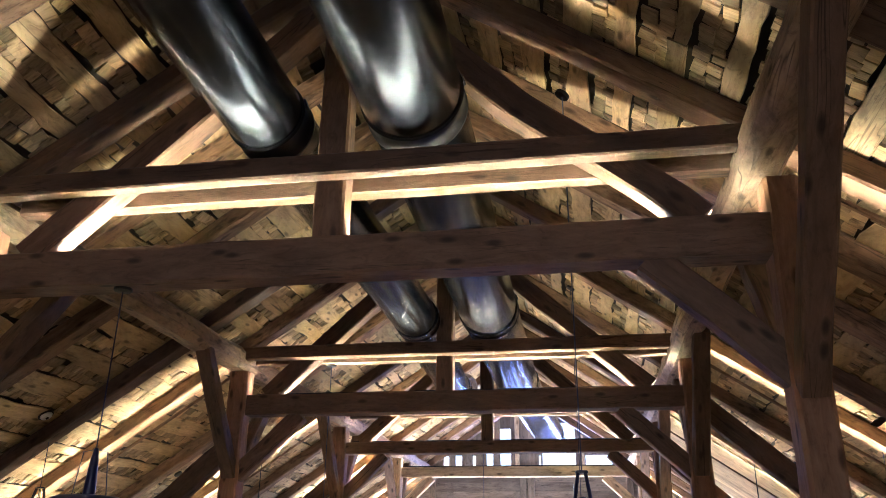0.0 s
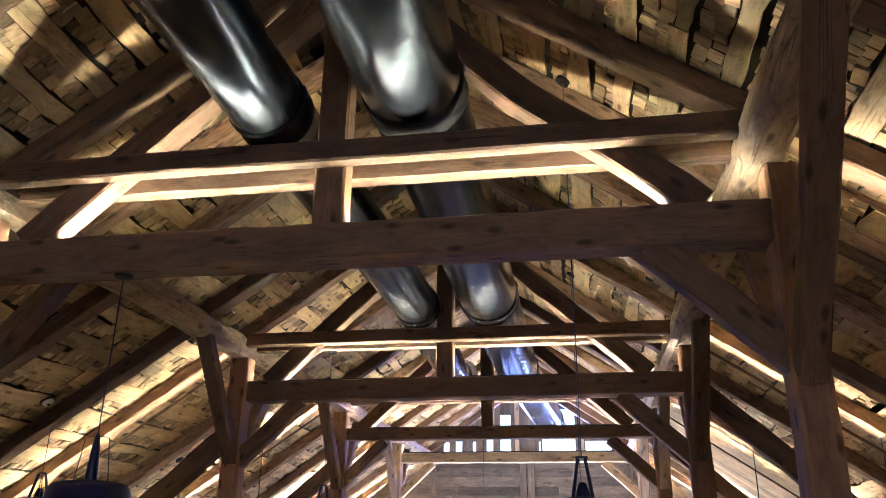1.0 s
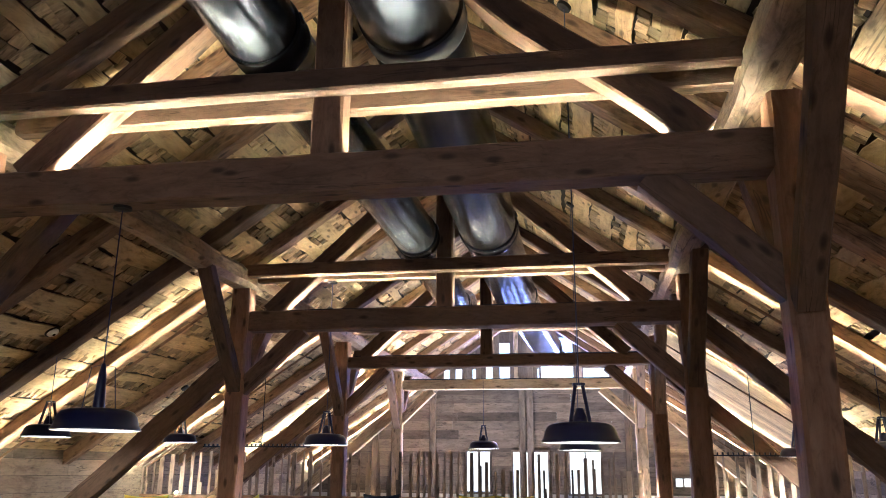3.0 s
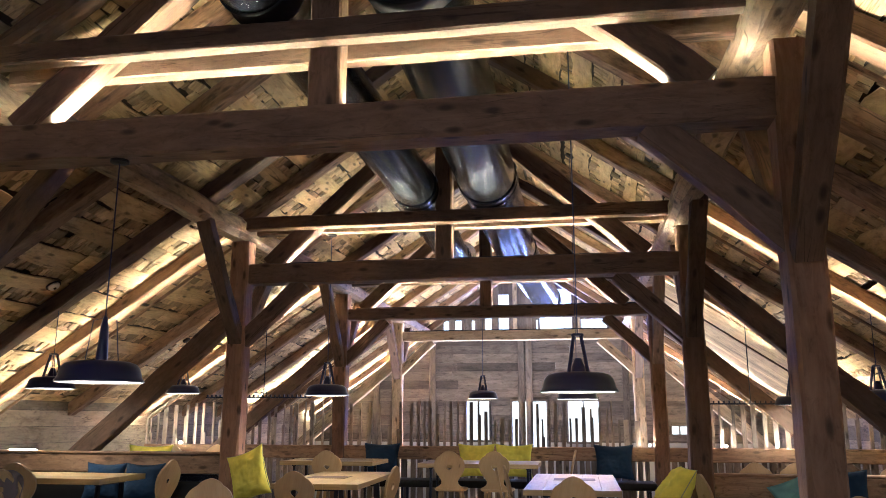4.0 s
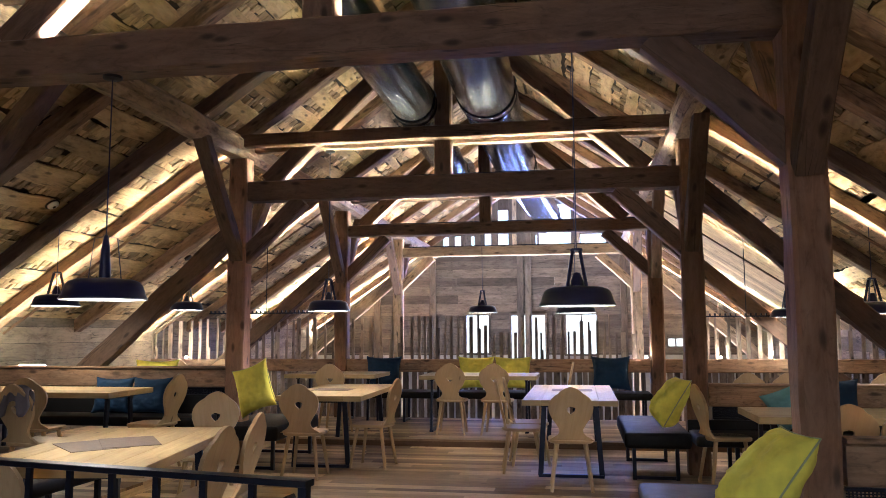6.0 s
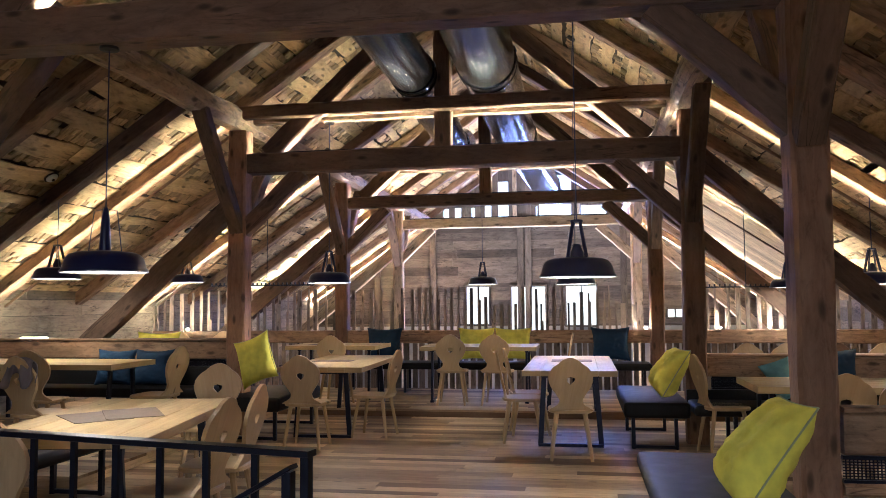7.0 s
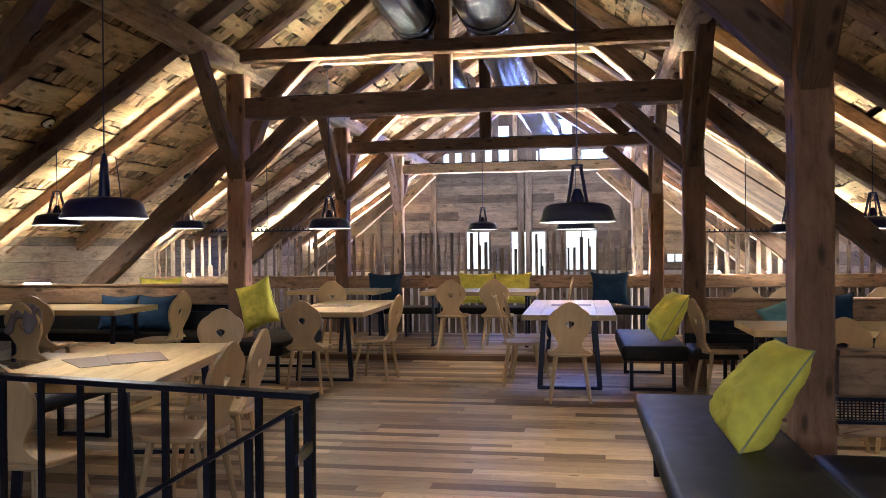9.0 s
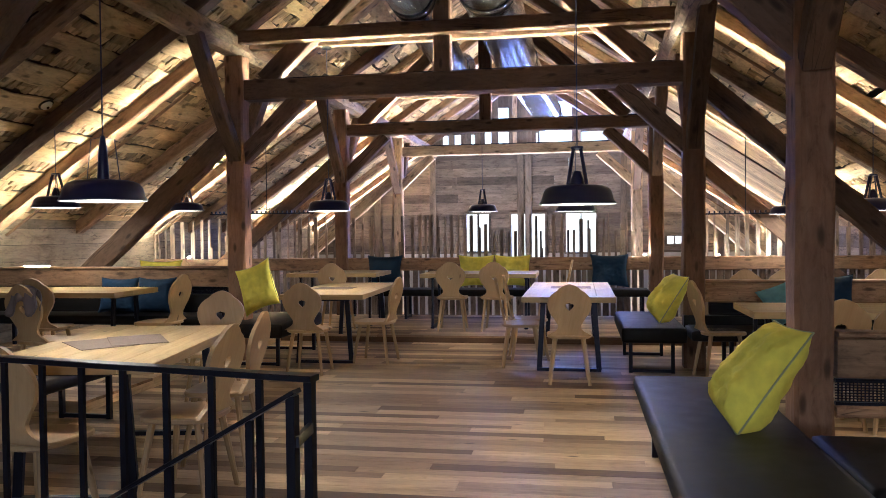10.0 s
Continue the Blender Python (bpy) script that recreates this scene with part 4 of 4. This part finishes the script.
for k, (x, y, z, w, h, tip, mat, lab) in enumerate((
        (-4.64, 8.11, 0.735, 0.46, 0.40, 0, M_BLUE, "petrol blue cushion on the bench against the rail"),
        (-5.09, 8.11, 0.735, 0.47, 0.40, 0, M_BLUE, "petrol blue cushion on the bench against the rail"),
        (2.0, 8.10, 0.70, 0.5, 0.40, -24, M_TEAL, "teal cushion tilted on the bench against the rail"),
        (2.36, 8.13, 0.71, 0.48, 0.49, 0, M_BLUE, "petrol blue cushion on the bench against the rail"),
        (-4.94, 8.72, 0.89, 0.56, 0.44, 0, M_YELLOW, "yellow cushion behind the timber rail"))):
    cushion(pose(x, y, z, -12, tip, 0), w, h, mat, lab, 0.13, 20 + k)

# ---- stair railing of black steel ----
sr = thing("stair_railing", "black flat steel railing round the stairwell", "railing")
RY = 2.20
part("handrail", beam((-2.9, RY, 0.99), (-0.745, RY, 0.99), 0.05, 0.018, rough=0, bevel=0.002), M_STEEL, sr)
for k in range(15):
    x = -0.762 - k * 0.168
    part("baluster", box(pose(x, RY, 0.42), 0.021 if k else 0.026, 0.012 if k else 0.026, 1.13), M_STEEL, sr)
SX, SY = -0.712, 2.05      # the stair's own handrail sinks to the left of this corner
part("handrail", beam((SX, SY, 0.985), (SX - 1.7, SY, 0.985 - 1.7 * 0.56), 0.04, 0.012, rough=0, bevel=0.002), M_STEEL, sr)
for k in range(11):
    x = SX - 0.015 - k * 0.135
    top = 0.98 - 0.56 * (SX - x)
    part("baluster", box(pose(x, SY, top / 2 - 0.3), 0.021 if k else 0.026, 0.012 if k else 0.026, top + 0.6), M_STEEL, sr)
part("link", box(pose(-0.736, 2.125, 0.85, 0, 0, 16), 0.014, 0.17, 0.03), M_STEEL, sr)
# the railing stands slightly askew to the building
sr.matrix_world = pose(-0.742, 2.14, 0, 0, 0, -11) @ pose(0.745, -2.2, 0)

# ---- perforated metal cover under the rail, smoke detector ----
def radiator_cover(x0, x1, y, z, backed=True):
    """A perforated sheet: its holes are the gaps of a fine lattice; z is its middle."""
    gr = thing("radiator_cover", "black perforated metal radiator cover below the timber rail", "radiator cover", "radiator covers")
    bm = bmesh.new()
    for k in range(int((x1 - x0) / 0.018)):
        add_box(bm, pose(x0 + 0.015 + k * 0.018, y, z), 0.007, 0.004, 0.10)
    for k in range(8):
        add_box(bm, pose((x0 + x1) / 2, y - 0.002, z - 0.048 + k * 0.0137), x1 - x0, 0.004, 0.006)
    part("perforated_sheet", bm, M_STEEL, gr)
    if backed:
        part("backing", box(pose((x0 + x1) / 2, y + 0.03, z), x1 - x0, 0.004, 0.11), M_STEEL, gr)
    for dz in (-0.058, 0.058):
        part("edge_bar", box(pose((x0 + x1) / 2, y, z + dz), x1 - x0, 0.03, 0.016), M_STEEL, gr)
    return gr


radiator_cover(1.25, 2.85, 4.2, 0.585, backed=False)
radiator_cover(-6.9, -3.9, 8.35, 0.745)
radiator_cover(1.29, 4.3, 8.35, 0.60)
tagged(part("lower_rail", beam((1.25, 4.2, 0.49), (WALL_X[1], 4.2, 0.49), 0.07, 0.06, seed=77, rough=0.003), M_RAIL), "brown lower timber rail below the radiator cover", "rail")
sm = thing("smoke_detector", "round white smoke detector on the roof boards", "smoke detector", at=Matrix.Translation(roof(-1, 4.82, 7.32, 0.152)) @ pose(0, 0, 0, 0, 180 - 34.3, 0))
body = part("body", lathe([(0.06, 0.0), (0.062, 0.012), (0.05, 0.03), (0.03, 0.036), (0.0005, 0.037)], 24), M_LAMPIN, sm, smooth=True)
part("base_ring", lathe([(0.06, -0.004), (0.078, -0.004), (0.078, 0.006), (0.058, 0.008)], 24), M_STEEL, sm, "dark mounting ring")
part("sensor", lathe([(0.016, 0.036), (0.014, 0.046), (0.0005, 0.048)], 12), M_STEEL, body)

# ---- placemats and fittings ----
for x, y, z, a in ((-2.85, 4.33, 0.752, 138), (-2.70, 4.49, 0.755, 126), (-2.85, 9.0, 0.752, 0), (-0.1, 9.2, 0.752, 0), (-3.6, 11.0, 0.752 + STEP_H, 0)):
    tagged(part("placemat", box(pose(x, y, z + 0.0, 0, 0, a), 0.45, 0.32, 0.003), M_MAT), "grey-brown felt placemat lying on the table", "placemat", "placemats")

# ---- hanging peg rails ----
for x0, x1, xc, z in ((-5.84, -4.1, -4.88, 1.735), (1.75, 2.9, 2.35, 1.63)):
    hr = thing("peg_rail", "black steel peg rail hung on rods below the roof", "peg rail", "peg rails")
    bar = part("bar", box(pose((x0 + x1) / 2, 11.9, z - 0.01), x1 - x0, 0.014, 0.02), M_STEEL, hr)
    for k in range(int((x1 - x0) / 0.07)):
        part("peg", box(pose(x0 + 0.03 + k * 0.07, 11.9, z + 0.016), 0.02, 0.03, 0.034), M_STEEL, bar)
    part("rod", tube([(xc, 11.9, z), (xc, 11.9, roof_under(xc))], 0.007, 6), M_STEEL, hr)

# ---- jacket hung over a chair back ----
bm = bmesh.new()
n = 16
g = []
for i in range(n + 1):
    row = []
    for j in range(n + 1):
        u, v = i / n * 2 - 1, j / n * 2 - 1
        drop = abs(v)
        fold = 0.016 * noise.noise(Vector((u * 4.5, v * 2, 3))) + 0.012 * math.sin(u * 9 + v * 2)
        yy = (0.03 if v > 0 else -0.03) * min(1, drop * 6) + fold * (0.3 + drop) * (1 if v > 0 else -1)
        zz = -drop * (0.19 + 0.06 * math.sin(u * 5 + v)) - 0.03 * u * u
        row.append(bm.verts.new((u * (0.12 + 0.05 * drop), yy - zz * 0.0, zz)))
    g.append(row)
for i in range(n):
    for j in range(n):
        bm.faces.new((g[i][j], g[i + 1][j], g[i + 1][j + 1], g[i][j + 1]))
jk = tagged(part("jacket", bm, M_CLOTH, smooth=True), "grey-brown jacket draped over a chair back", "jacket")
jk.matrix_world = pose(-4.43, 5.765, 1.005, -10, 0, -12)
sol = jk.modifiers.new("thickness", "SOLIDIFY")
sol.thickness = 0.008

# ---- floor planks ----
rf = random.Random(21)
field = bmesh.new()
y = BACK_Y + 0.02
count = 0
while y < 12.36:
    w = rf.choice((0.10, 0.12, 0.14, 0.16))
    for edge in (PLAT_Y, STEP_Y):
        if y < edge - 0.002 < y + w:
            w = edge - y
    spans = [(WALL_X[0], WALL_X[1], STEP_H if y > STEP_Y - 0.002 else 0)]
    if PLAT_Y - 0.002 < y < STEP_Y - 0.002:
        spans = [(WALL_X[0], PLAT_X, STEP_H), (PLAT_X, WALL_X[1], 0)]
    for x0, x_end, z in spans:
        x = x0
        L = rf.uniform(0.3, 1.6)
        while x < x_end - 0.001:
            x1 = min(x + L, x_end)
            m = pose((x + x1) / 2, y + w / 2, z - 0.012 + rf.uniform(-0.0006, 0.0006))
            if -2.6 < (x + x1) / 2 < 1.3 and 2.6 < y < 9.6 and count < 300:
                count += 1
                part("plank", box(m, x1 - x - 0.002, w - 0.002, 0.024), M_FLOOR, floor)
            else:
                add_box(field, m, x1 - x - 0.002, w - 0.002, 0.024)
            x = x1
            L = rf.uniform(0.8, 2.3)
    y += w
part("plank_field", field, M_FLOORJ, floor)["kind"] = "stuff"
part("step_riser", box(pose((WALL_X[0] + PLAT_X) / 2, PLAT_Y + 0.012, STEP_H / 2 - 0.014), PLAT_X - WALL_X[0], 0.02, STEP_H - 0.02), M_FLOOR, floor, "dark riser of the platform")
part("step_riser", box(pose(PLAT_X - 0.012, (PLAT_Y + STEP_Y) / 2, STEP_H / 2 - 0.014, 0, 0, 90), STEP_Y - PLAT_Y, 0.02, STEP_H - 0.02), M_FLOOR, floor, "dark riser of the platform")
part("step_riser", box(pose((WALL_X[0] + WALL_X[1]) / 2, STEP_Y + 0.01, STEP_H / 2 - 0.014), WALL_X[1] - WALL_X[0], 0.02, STEP_H - 0.02), M_FLOOR, floor, "dark riser of the low step")
